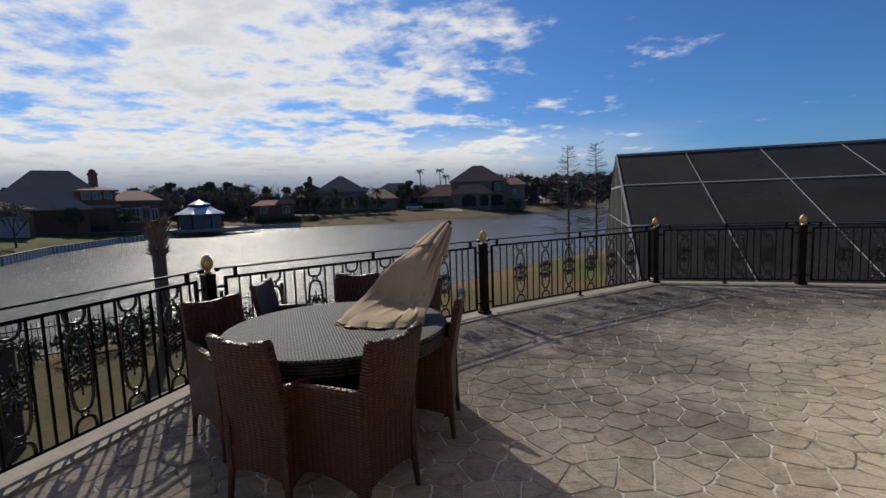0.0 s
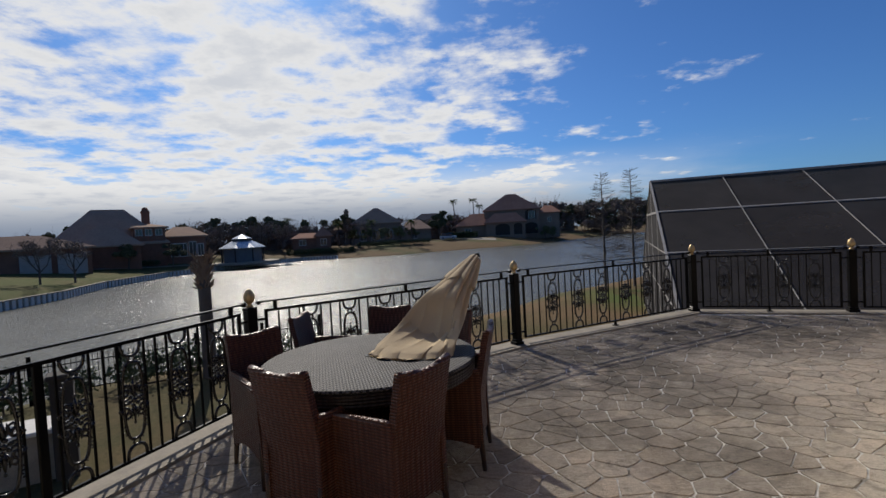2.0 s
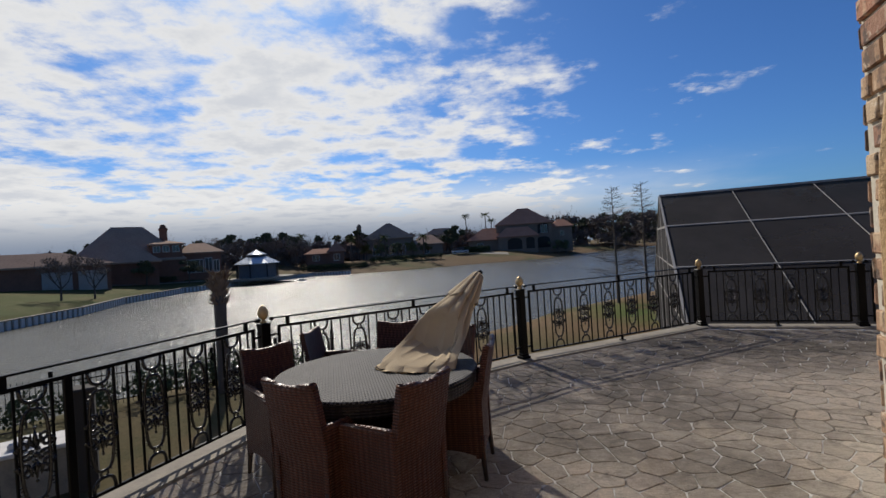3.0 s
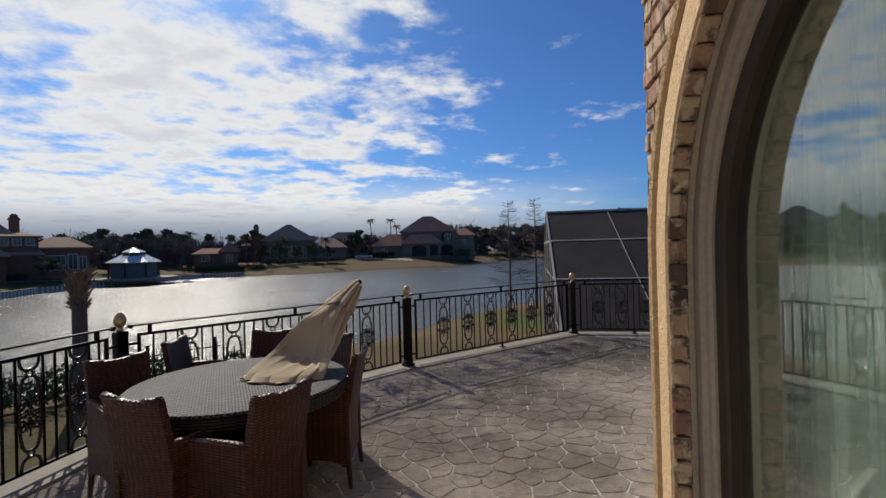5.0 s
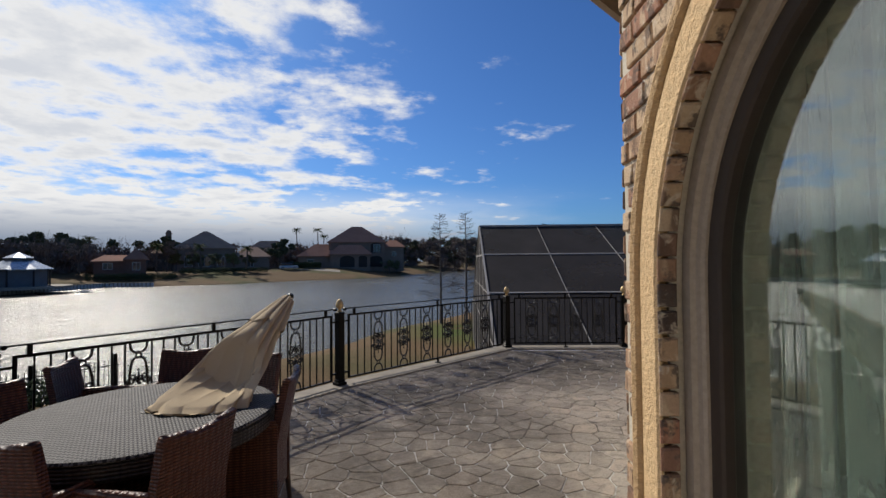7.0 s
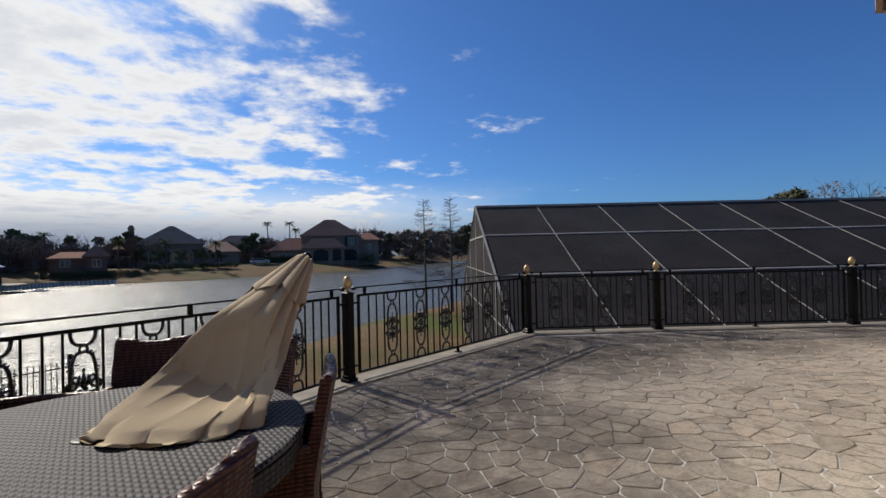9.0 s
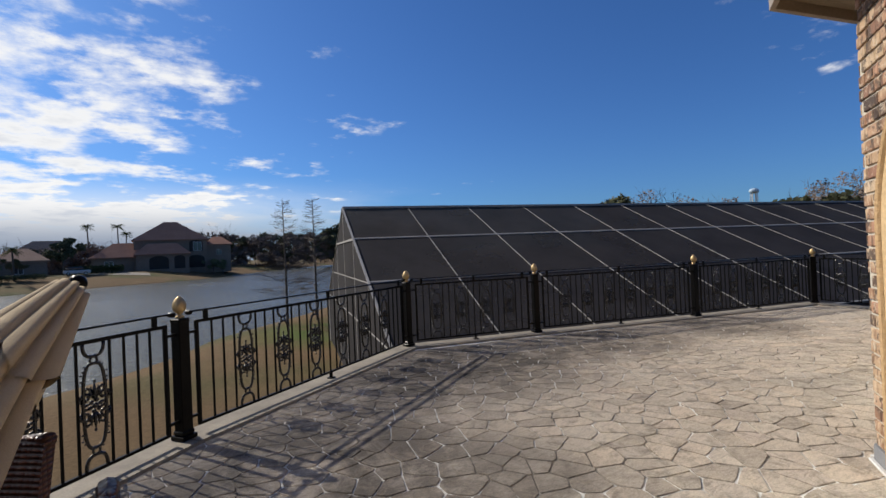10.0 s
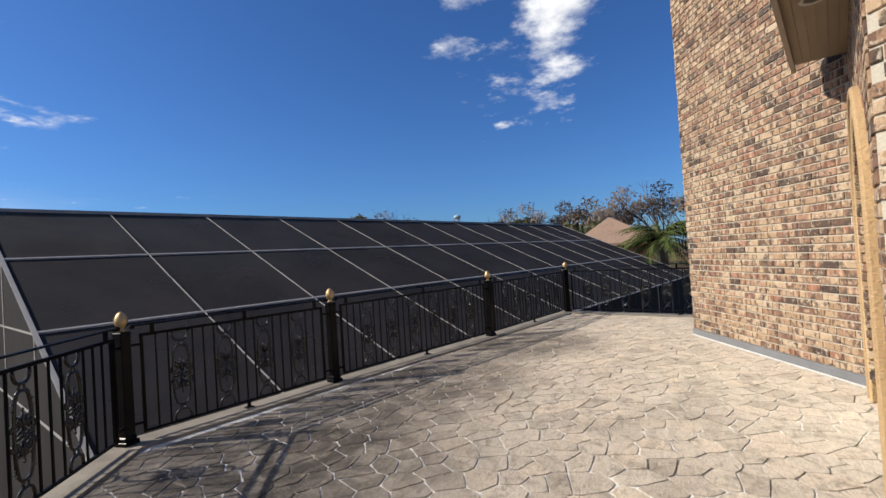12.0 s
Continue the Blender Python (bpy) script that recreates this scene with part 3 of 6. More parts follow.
def brick_wall(name, label, origin, deg, length, height, xc=None, near=(0.0, 99.0, 0.0, 99.0), thick=0.30):
    """A wall that runs along local x with its face towards local +y."""
    rnd = random.Random(name)
    m = plan(origin, deg)
    bm = bmesh.new()
    if xc is None:
        prism_ring = [(0, 0), (length, 0), (length, -thick), (0, -thick)]
        prism(bm, prism_ring, 0, height)
    else:
        r = R_IN + 0.012
        prism(bm, [(0, 0), (xc - r, 0), (xc - r, -thick), (0, -thick)], 0, height)
        prism(bm, [(xc + r, 0), (length, 0), (length, -thick), (xc + r, -thick)], 0, height)
        arc = [(xc - r * math.cos(math.pi * k / 28), SPRING + r * math.sin(math.pi * k / 28)) for k in range(29)]
        f = [[bm.verts.new((x, y, z)) for x, z in arc] for y in (0, -thick)]
        t = [[bm.verts.new((x, y, height)) for x, z in arc] for y in (0, -thick)]
        for i in range(28):
            bm.faces.new((f[0][i], f[0][i + 1], t[0][i + 1], t[0][i]))
            bm.faces.new((f[1][i], t[1][i], t[1][i + 1], f[1][i + 1]))
            bm.faces.new((f[0][i], f[1][i], f[1][i + 1], f[0][i + 1]))
    wall = part(name, bm, MORTAR)
    wall.matrix_basis = m
    tagged(wall, label, "brick wall", kind="structure")
    spots = brick_spots(length, height, xc, rnd)
    chosen = [s for s in spots if near[0] <= s[0] <= near[1] and near[2] <= s[1] <= near[3]][:300]
    for x, z, ln in chosen:
        again("brick", brick_mesh(ln, rnd.randrange(4)), wall, pose(x, 0, z, rnd.uniform(-0.6, 0.6), 0, rnd.uniform(-0.4, 0.4)))
    taken = set(chosen)
    rest = [s for s in spots if s not in taken]
    if rest:
        vs, fs = [], []
        for x, z, ln in rest:
            me = brick_mesh(ln, rnd.randrange(4))
            base = len(vs)
            vs += [(v.co.x + x, v.co.y, v.co.z + z) for v in me.vertices]
            fs += [tuple(base + i for i in p.vertices) for p in me.polygons]
        me = bpy.data.meshes.new("brickwork")
        me.from_pydata(vs, [], fs)
        me.materials.append(BRICK)
        rest_ob = new("brickwork", me)
        rest_ob.parent = wall
        tagged(rest_ob, kind="stuff")
    # flashing and sealant along the foot
    spans = [(0.0, length)] if xc is None else [(0.0, xc - R_OUT), (xc + R_OUT, length)]
    for x0, x1 in spans:
        bm = bmesh.new()
        box(bm, (x0 + 0.003, 0.0, 0.0), (x1 - 0.003, 0.024, 0.098), bevel=0.004)
        part("flashing", bm, FLASH, wall, "grey metal flashing")
        bm = bmesh.new()
        box(bm, (x0 + 0.003, 0.025, 0.0), (x1 - 0.003, 0.052, 0.016), bevel=0.005)
        part("sealant", bm, CAULK, wall, "white sealant bead")
    return wall


def arched_window(name, origin, deg, xc, wall, curtain=True):
    m = plan(origin, deg)
    # stucco surround with its outer bead
    bm = bmesh.new()
    arch_band(bm, xc, [(R_IN - 0.006, 0.030), (R_IN - 0.006, 0.038), (R_IN + 0.004, 0.046), (R_OUT - 0.068, 0.046), (R_OUT - 0.060, 0.040), (R_OUT - 0.058, 0.002), (R_IN + 0.02, 0.002), (R_IN + 0.02, 0.030)], 0.0)
    part("surround", bm, STUCCO, wall, "rough yellow stucco arch surround")
    bm = bmesh.new()
    arch_band(bm, xc, [(R_OUT - 0.054, 0.001), (R_OUT - 0.054, 0.044), (R_OUT - 0.046, 0.056), (R_OUT - 0.028, 0.062), (R_OUT - 0.010, 0.056), (R_OUT, 0.044), (R_OUT, 0.001)], 0.0)
    part("surround_bead", bm, BEAD, wall, "raised outer bead of the surround")
    # brick soldiers lining the reveal
    rnd = random.Random(name)
    path = arch_path(xc, R_IN, 0.10, 34)
    dense = []
    for (x0, z0), (x1, z1) in zip(path, path[1:]):
        k = max(1, round(math.hypot(x1 - x0, z1 - z0) / COURSE))
        dense += [(x0 + (x1 - x0) * j / k, z0 + (z1 - z0) * j / k) for j in range(k)]
    for i, (x, z) in enumerate(dense[:-1]):
        x1, z1 = dense[i + 1]
        ang = math.degrees(math.atan2(z1 - z, x1 - x))
        again("brick", brick_mesh(0.054, rnd.randrange(4)), wall, pose(x, -0.014, z) @ pose(0, 0, 0, 0, -ang, 0) @ Matrix(((0, 0, 1, 0.006), (1, 0, 0, 0.0), (0, -1, 0, 0.0), (0, 0, 0, 1))) @ pose(0, 0.0, 0))
    win = new(name)
    win.matrix_basis = m
    tagged(win, "tall arched window in a tan frame" + (" with sheer curtains" if curtain else " before a dim room"), "window", kind="structure")
    bm = bmesh.new()
    arch_band(bm, xc, [(R_IN - 0.060, -0.150), (R_IN - 0.060, -0.066), (R_IN - 0.052, -0.058), (R_IN - 0.036, -0.054), (R_IN - 0.030, -0.040), (R_IN + 0.004, -0.036), (R_IN + 0.004, -0.150)], 0.0)
    part("window_frame", bm, FRAME_TAN, win, "moulded tan frame")
    bm = bmesh.new()
    arch_band(bm, xc, [(R_IN - 0.097, -0.150), (R_IN - 0.097, -0.090), (R_IN - 0.090, -0.082), (R_IN - 0.070, -0.076), (R_IN - 0.0605, -0.074), (R_IN - 0.0605, -0.150)], 0.0)
    part("sash", bm, DARK_SASH, win, "dark brown inner sash")
    bm = bmesh.new()
    box(bm, (xc - R_IN, -0.148, 0.0), (xc + R_IN, -0.034, 0.09), bevel=0.006)
    part("window_sill", bm, FRAME_TAN, win)
    bm = bmesh.new()
    r = R_IN - 0.093
    faces = [[bm.verts.new((x, y, z)) for x, z in arch_path(xc, r, 0.085)] for y in (-0.115, -0.121)]
    bm.faces.new(faces[0])
    bm.faces.new(faces[1][::-1])
    n = len(faces[0])
    for i in range(n):
        bm.faces.new((faces[0][i], faces[0][(i + 1) % n], faces[1][(i + 1) % n], faces[1][i]))
    part("pane", bm, GLASS, win, "faintly green reflecting glass").visible_shadow = False
    if curtain:
        # one length hangs straight beside the jamb, the other is drawn aside further down
        for side, lo, hi, aside in ((1, xc + 0.36 * R_IN, xc + R_IN + 0.03, 0.0), (-1, xc - R_IN - 0.03, xc + 0.22 * R_IN, 0.5)):
            bm = bmesh.new()
            n = 130
            heights = [0.02 + 0.235 * k for k in range(12)]
            prev = None
            for i in range(n + 1):
                u = i / n
                deep = 0.5 + 0.5 * math.sin(u * 11 + 2.2)
                row = []
                for z in heights:
                    drawn = aside * min(1.0, max(0.0, (2.3 - z) / 1.6)) ** 0.7
                    x = lo + (hi - drawn - lo) * (u + 0.012 * math.sin(u * 31 + side))
                    y = -0.31 + (0.012 + 0.040 * deep) * math.sin(u * 44 + side) + 0.010 * math.sin(u * 97 + 1.3 + 0.4 * z)
                    row.append(bm.verts.new((x - 0.045 * (2.4 - z) * deep * 0.4 * (aside == 0.0), y, z)))
                if prev:
                    for a in range(len(heights) - 1):
                        bm.faces.new((prev[a], row[a], row[a + 1], prev[a + 1]))
                prev = row
            cur = part("curtain", bm, SHEER, None, "", True)
            cur.matrix_basis = m
            tagged(cur, "sheer pale curtain hanging in folds behind the glass", "curtain", "window curtains")


HEIGHT = 3.0
dir_d = CORNER_I - CORNER_B
deg_d = math.degrees(math.atan2(dir_d.y, dir_d.x))
dir_c = CORNER_C - CORNER_I
deg_c = math.degrees(math.atan2(dir_c.y, dir_c.x))
dir_b = CORNER_B - CORNER_A
deg_b = math.degrees(math.atan2(dir_b.y, dir_b.x))
len_b, len_c, len_d = dir_b.length, dir_c.length, dir_d.length
XC_A = 6.0 - 1.11
wall_a = brick_wall("wall_bay_west", "mixed brown brick wall of the bay with an arched window", back_a, DEG_A, 6.0, HEIGHT, XC_A, (XC_A, 6.0, 0.0, 3.0))
arched_window("window_1", back_a, DEG_A, XC_A, wall_a)
R_IN, R_OUT, SPRING = 0.81, 1.0, 1.37
XC_B, XC_D = len_b - 0.27 - R_OUT, len_d / 2
wall_b = brick_wall("wall_bay_middle", "sunlit mixed brown brick wall of the bay with an arched window", CORNER_A, deg_b, len_b, HEIGHT, XC_B, (XC_B, 9.0, 0.0, 3.0))
arched_window("window_2", CORNER_A, deg_b, XC_B, wall_b, False)
wall_d = brick_wall("wall_bay_east", "mixed brown brick wall of the bay with an arched window", CORNER_B, deg_d, len_d, HEIGHT, XC_D)
arched_window("window_3", CORNER_B, deg_d, XC_D, wall_d, False)
wall_c = brick_wall("wall_wing", "tall sunlit wall of mottled tan and brown bricks", CORNER_I, deg_c, len_c, 6.6, None, (0.0, 9.0, 0.0, 2.0))
wall_e = brick_wall("wall_wing_end", "end of the brick wing", CORNER_C, deg_c - 90, 4.0, 6.6, None, (0, -1, 0, -1))


# eaves, soffit and the bay's roof; plain walls and ceiling that close the room behind the windows
def build_bay_roof():
    edge = [tuple(back_a), tuple(CORNER_A), tuple(CORNER_B), tuple(CORNER_I)]
    out = inset(edge, -0.38)
    bm = bmesh.new()
    inner = inset(edge, 0.30)
    # boarded soffit: narrow planks along each eave
    for i in range(3):
        a0, a1, b0, b1 = (Vector(p) for p in (edge[i], edge[i + 1], out[i], out[i + 1]))
        for k in range(6):
            u, v = k / 6 + 0.004, (k + 1) / 6 - 0.008
            ring = [a0.lerp(b0, u), a1.lerp(b1, u), a1.lerp(b1, v), a0.lerp(b0, v)]
            prism(bm, [tuple(p) for p in ring], HEIGHT + 0.004, HEIGHT + 0.02)
        ring = [a0, a1, b1, b0]
        prism(bm, [tuple(p) for p in ring], HEIGHT + 0.012, HEIGHT + 0.05)
    prism(bm, [tuple(p) for p in inner] + [(5.6, -2.6), (4.2, -5.0)], HEIGHT + 0.006, HEIGHT + 0.05)
    tagged(part("ceiling", bm, SOFFIT), "tan boarded soffit under the eaves", "soffit", kind="structure")
    bm = bmesh.new()
    rim = inset(edge, -0.41)
    inn = inset(edge, -0.375)
    for i in range(3):
        prism(bm, [rim[i], rim[i + 1], inn[i + 1], inn[i]], HEIGHT - 0.07, HEIGHT + 0.20)
    tagged(part("trim_fascia", bm, FRAME_TAN), "tan painted fascia board along the eaves", "fascia", kind="structure")
    bm = bmesh.new()
    low = [bm.verts.new((x, y, HEIGHT + 0.20)) for x, y in inset(edge, -0.45)] + [bm.verts.new((x, y, HEIGHT + 0.20)) for x, y in ((6.6, -1.6), (4.6, -5.6))]
    apex = bm.verts.new((3.1, -0.9, HEIGHT + 2.0))
    for i in range(len(low)):
        bm.faces.new((low[i], low[(i + 1) % len(low)], apex))
    bm.faces.new(low[::-1])
    tagged(part("roof_bay", bm, SHINGLE), "brown shingled roof of the bay", "roof", kind="structure")
    # recessed lamp in the soffit, switched off
    p = (CORNER_B.lerp(CORNER_I, 0.42)) + Vector((0.285, 0.958)) * 0.20
    lamp = thing("soffit_light", "round white recessed light in the soffit, off", "light", at=(p.x, p.y, HEIGHT))
    bm = bmesh.new()
    lathe(bm, [(0.052, 0.004), (0.056, -0.008), (0.078, -0.010), (0.082, 0.004)], 24)
    part("trim_ring", bm, CAULK, lamp)
    bm = bmesh.new()
    lathe(bm, [(0.05, 0.003), (0.05, -0.004)], 24)
    part("lens", bm, PLASTER, lamp)
    # closing walls of the room and floor inside
    bm = bmesh.new()
    prism(bm, inset(edge, 0.12) + [(5.6, -2.6), (4.2, -5.0)], -0.006, 0.012)
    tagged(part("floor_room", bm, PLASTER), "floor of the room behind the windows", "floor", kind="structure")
    for a, b in (((6.45, 1.9), (5.7, -2.6)), ((5.7, -2.6), (4.3, -5.1)), ((4.3, -5.1), (0.2, -4.75))):
        d = Vector(b) - Vector(a)
        bm = bmesh.new()
        box(bm, (0, -0.1, 0), (d.length, 0.1, HEIGHT), plan(a, math.degrees(math.atan2(d.y, d.x))))
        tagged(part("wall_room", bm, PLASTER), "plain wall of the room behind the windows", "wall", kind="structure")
    # house front that closes the terrace behind the walk
    d = left_end - back_a
    bm = bmesh.new()
    box(bm, (0, -0.25, -0.42), (d.length + 0.1, 0.0, 5.5), plan(back_a, math.degrees(math.atan2(d.y, d.x))))
    tagged(part("wall_south", bm, MORTAR), "house wall that closes the terrace", "wall", kind="structure")


SHINGLE = two_scale("roof_shingle", (0.13, 0.095, 0.075), (0.085, 0.066, 0.055), 0.9, 0.8, 18, 0.6, 0.02)
build_bay_roof()


# ---- railing ----
def ornament_mesh():
    """Cast scroll panel: horseshoes, rings, a long thorny oval and a flower of leaves in the middle."""
    bm = bmesh.new()
    H = 0.405
    for s in (1, -1):
        top = H * s
        u = [(0.068 * math.copysign(abs(math.cos(a)) ** 0.7, math.cos(a)), 0, top - s * (0.002 + 0.092 * math.sin(a) ** 0.8)) for a in [math.pi * k / 10 for k in range(11)]]
        sweep(bm, u, 0.0118, 6)
        sweep(bm, [(0.023 * math.cos(a), 0, top - s * 0.118 + 0.023 * math.sin(a)) for a in [math.tau * k / 8 for k in range(8)]], 0.0085, 5, True)
        for side in (1, -1):
            for z in (0.205, 0.165):
                ball(bm, (side * 0.082, 0, s * z), 0.0095, 0.7)
            curl = [(side * (0.060 + (0.036 - 0.0030 * k) * math.cos(k * 0.7 - 0.3)), 0, s * (0.056 + (0.036 - 0.0030 * k) * math.sin(k * 0.7 - 0.3))) for k in range(9)]
            sweep(bm, curl, 0.0105, 5)
            sweep(bm, [(side * 0.008, 0, s * 0.045), (side * 0.030, 0, s * 0.085), (side * 0.022, 0, s * 0.125)], 0.007, 5, radii=[0.006, 0.013, 0.003])
            sweep(bm, [(side * 0.030, 0, s * 0.018), (side * 0.060, 0, s * 0.012), (side * 0.088, 0, s * 0.022)], 0.007, 5, radii=[0.006, 0.011, 0.003])
        sweep(bm, [(0, 0, s * 0.03), (0, 0, s * 0.085), (0, 0, s * 0.150)], 0.008, 6, radii=[0.008, 0.016, 0.003])
        ball(bm, (0, 0, s * 0.155), 0.010, 1.4)
    oval = []
    for k in range(28):
        a = math.tau * k / 28
        c, sn = math.cos(a), math.sin(a)
        oval.append((0.073 * math.copysign(abs(c) ** 0.55, c), 0, 0.268 * math.copysign(abs(sn) ** 0.85, sn)))
    sweep(bm, oval, 0.0112, 6, True)
    for k in range(28):
        if k % 4 in (1, 2) and abs(oval[k][2]) > 0.09:
            x, _, z = oval[k]
            sweep(bm, [(x, 0, z), (x + math.copysign(0.018, x), 0, z + math.copysign(0.012, z))], 0.006, 4, radii=[0.009, 0.004])
    ball(bm, (0, -0.004, 0), 0.021, 1.0)
    for side in (1, -1):
        for s in (1, -1):
            sweep(bm, [(side * 0.016, 0, s * 0.10), (side * 0.050, 0, s * 0.118), (side * 0.066, 0, s * 0.098), (side * 0.052, 0, s * 0.086)], 0.008, 5, radii=[0.006, 0.010, 0.009, 0.004])
            sweep(bm, [(side * 0.084, 0, s * 0.030), (side * 0.100, 0, s * 0.052), (side * 0.096, 0, s * 0.075)], 0.008, 5, radii=[0.006, 0.011, 0.004])
            ball(bm, (side * 0.030, -0.004, s * 0.072), 0.014, 1.1)
    for k in range(6):
        a = math.tau * k / 6 + 0.26
        ball(bm, (0.034 * math.cos(a), -0.003, 0.034 * math.sin(a)), 0.0155, 1.0)
    me = bpy.data.meshes.new("scroll_panel")
    bmesh.ops.recalc_face_normals(bm, faces=bm.faces)
    bm.to_mesh(me)
    bm.free()
    me.materials.append(CAST_IRON)
    for p in me.polygons:
        p.use_smooth = True
    return me


ORNAMENT = ornament_mesh()
bm = bmesh.new()
box(bm, (-0.0065, -0.0065, -0.415), (0.0065, 0.0065, 0.415))
BAR = part("baluster", bm, IRON)
BAR_ME = BAR.data
bpy.data.objects.remove(BAR)
TOP, F_TOP, F_LOW = 1.005, 0.925, 0.105


def railing(a, b, count, first, period, joint=0.0, bars=3, start=0.125, end=0.125, legs=1):
    """One length of railing between two posts: count scroll panels from the place of the first on, with bars between them."""
    a, b = Vector(a), Vector(b)
    d = b - a
    L = d.length
    rail = thing("railing", "black wrought iron railing with cast scroll panels on the terrace edge", "railing", "terrace railing", (a.x, a.y, 0.022), math.degrees(math.atan2(d.y, d.x)))
    z = -0.022
    bm = bmesh.new()
    box(bm, (0.075, -0.022, TOP - 0.014 + z), (L - 0.075, 0.022, TOP + z), bevel=0.005)
    for x, s in ((0.075, -1), (L - 0.075, 1)):
        lathe(bm, [(0.004, -0.026), (0.019, -0.022), (0.022, 0.0), (0.019, 0.022), (0.004, 0.026)], 10, Matrix.Translation((x, 0, TOP - 0.014 + z)) @ pose(0, 0, 0, 90, 0, 0))
    part("handrail", bm, IRON, rail)
    for name, z0, z1 in (("upper_bar", F_TOP - 0.026, F_TOP), ("lower_bar", F_LOW - 0.022, F_LOW)):
        bm = bmesh.new()
        box(bm, (start, -0.013, z0 + z), (L - end, 0.013, z1 + z), bevel=0.003)
        part(name, bm, IRON, rail)
    for x in (start + 0.014, L - end - 0.014):
        bm = bmesh.new()
        box(bm, (x - 0.014, -0.0135, F_LOW - 0.004 + z), (x + 0.014, 0.0135, F_TOP - 0.004 + z), bevel=0.003)
        part("end_bar", bm, IRON, rail)
    for x0, x1 in ((0.03, start + 0.002), (L - end - 0.002, L - 0.03)):
        for h in (0.835, 0.17):
            bm = bmesh.new()
            box(bm, (x0, -0.009, h - 0.011 + z), (x1, 0.009, h + 0.011 + z))
            part("bracket", bm, IRON, rail)
    for x in [start + 0.10] + [L * k / (legs + 1) for k in range(1, legs + 1)] + [L - end - 0.10]:
        bm = bmesh.new()
        box(bm, (x - 0.017, -0.010, F_TOP - 0.002 + z), (x + 0.017, 0.010, TOP - 0.012 + z))
        part("spacer", bm, IRON, rail)
    for k in range(1, legs + 1):
        x = L * k / (legs + 1)
        bm = bmesh.new()
        box(bm, (x - 0.014, -0.014, z + 0.021), (x + 0.014, 0.014, F_LOW - 0.02 + z), bevel=0.002)
        box(bm, (x - 0.038, -0.034, z + 0.0225), (x + 0.038, 0.034, z + 0.034), bevel=0.003)
        part("foot", bm, IRON, rail)
    # balusters at an even pitch, left out where a scroll panel fills two of them
    unit_gap = 2.15
    s = period / (bars - 1 + unit_gap)
    mid = (F_TOP - 0.026 + F_LOW) / 2 + z
    centres = [first + period * g for g in range(count)]
    x = first - s * unit_gap / 2
    while x > start + 0.045:
        again("baluster", BAR_ME, rail, pose(x, 0, mid))
        x -= s
    for g, c in enumerate(centres):
        again("scroll_panel", ORNAMENT, rail, pose(c, 0, mid))
        x = c + s * unit_gap / 2
        while x < (centres[g + 1] - s * unit_gap / 2 + 0.01 if g + 1 < count else L - end - 0.045):
            if joint and abs(x - joint) < s / 2:
                bm = bmesh.new()
                box(bm, (x - 0.024, -0.014, F_LOW - 0.004 + z), (x + 0.024, 0.014, F_TOP - 0.004 + z), bevel=0.003)
                part("joint_bar", bm, IRON, rail)
            else:
                again("baluster", BAR_ME, rail, pose(x, 0, mid))
            x += s
    return rail


def rail_post():
    p = thing("railing_post", "black iron railing post with a gold pineapple finial", "railing post", "terrace railing posts")
    bm = bmesh.new()
    box(bm, (-0.047, -0.047, 0.05), (0.047, 0.047, 0.93), bevel=0.006)
    part("shaft", bm, IRON, p)
    bm = bmesh.new()
    box(bm, (-0.066, -0.066, 0.0), (0.066, 0.066, 0.035), bevel=0.004)
    box(bm, (-0.056, -0.056, 0.034), (0.056, 0.056, 0.075), bevel=0.012)
    part("base", bm, IRON, p)
    bm = bmesh.new()
    box(bm, (-0.05, -0.05, 0.90), (0.05, 0.05, 0.935), bevel=0.008)
    part("cap", bm, IRON, p)
    bm = bmesh.new()
    prof = [(0.022, 0.934), (0.032, 0.938), (0.034, 0.947), (0.020, 0.957), (0.017, 0.968), (0.028, 0.976), (0.031, 0.984)]
    prof += [(0.052 * math.sin(math.pi * (0.20 + 0.79 * k / 12)) ** 0.6 * (1.0 - 0.12 * k / 12), 0.988 + 0.118 * k / 12) for k in range(13)]
    lathe(bm, prof, 20, None, lambda u, i: 1.0 if i < 7 else 1 + 0.06 * math.sin(math.tau * (10 * u + (i % 2) * 0.5)))
    part("finial", bm, GOLD, p, "gold scaled finial", True)
    return p


post = rail_post()
turns = [57, 35, 8, -16, -16, -60]
post.matrix_basis = pose(*POST["a"], 0.022, 0, 0, turns[0])
for k, t in zip("bcdef", turns[1:]):
    copy_thing(post, pose(*POST[k], 0.022, 0, 0, t))
copy_thing(post, pose(right_end.x, right_end.y, 0.022, 0, 0, -16))
LEFT_1 = Vector(POST["a"]) - LEFT_DIR * 4.0
LEFT_2 = Vector(POST["a"]) - LEFT_DIR * 8.0
copy_thing(post, pose(LEFT_1.x, LEFT_1.y, 0.022, 0, 0, -16))
railing(LEFT_1, POST["a"], 10, 0.300, 0.3675, 2.325)
railing(LEFT_2, LEFT_1, 10, 0.300, 0.3675, 2.325)
railing(POST["a"], POST["b"], 6, 0.559, 0.413)
railing(POST["b"], POST["c"], 6, 0.620, 0.462)
railing(POST["c"], POST["d"], 4, 0.451, 0.405)
railing(POST["d"], POST["e"], 6, 0.545, 0.425)
railing(POST["e"], POST["f"], 6, 0.530, 0.412)
railing(POST["f"], right_end, 10, 0.500, 0.400)


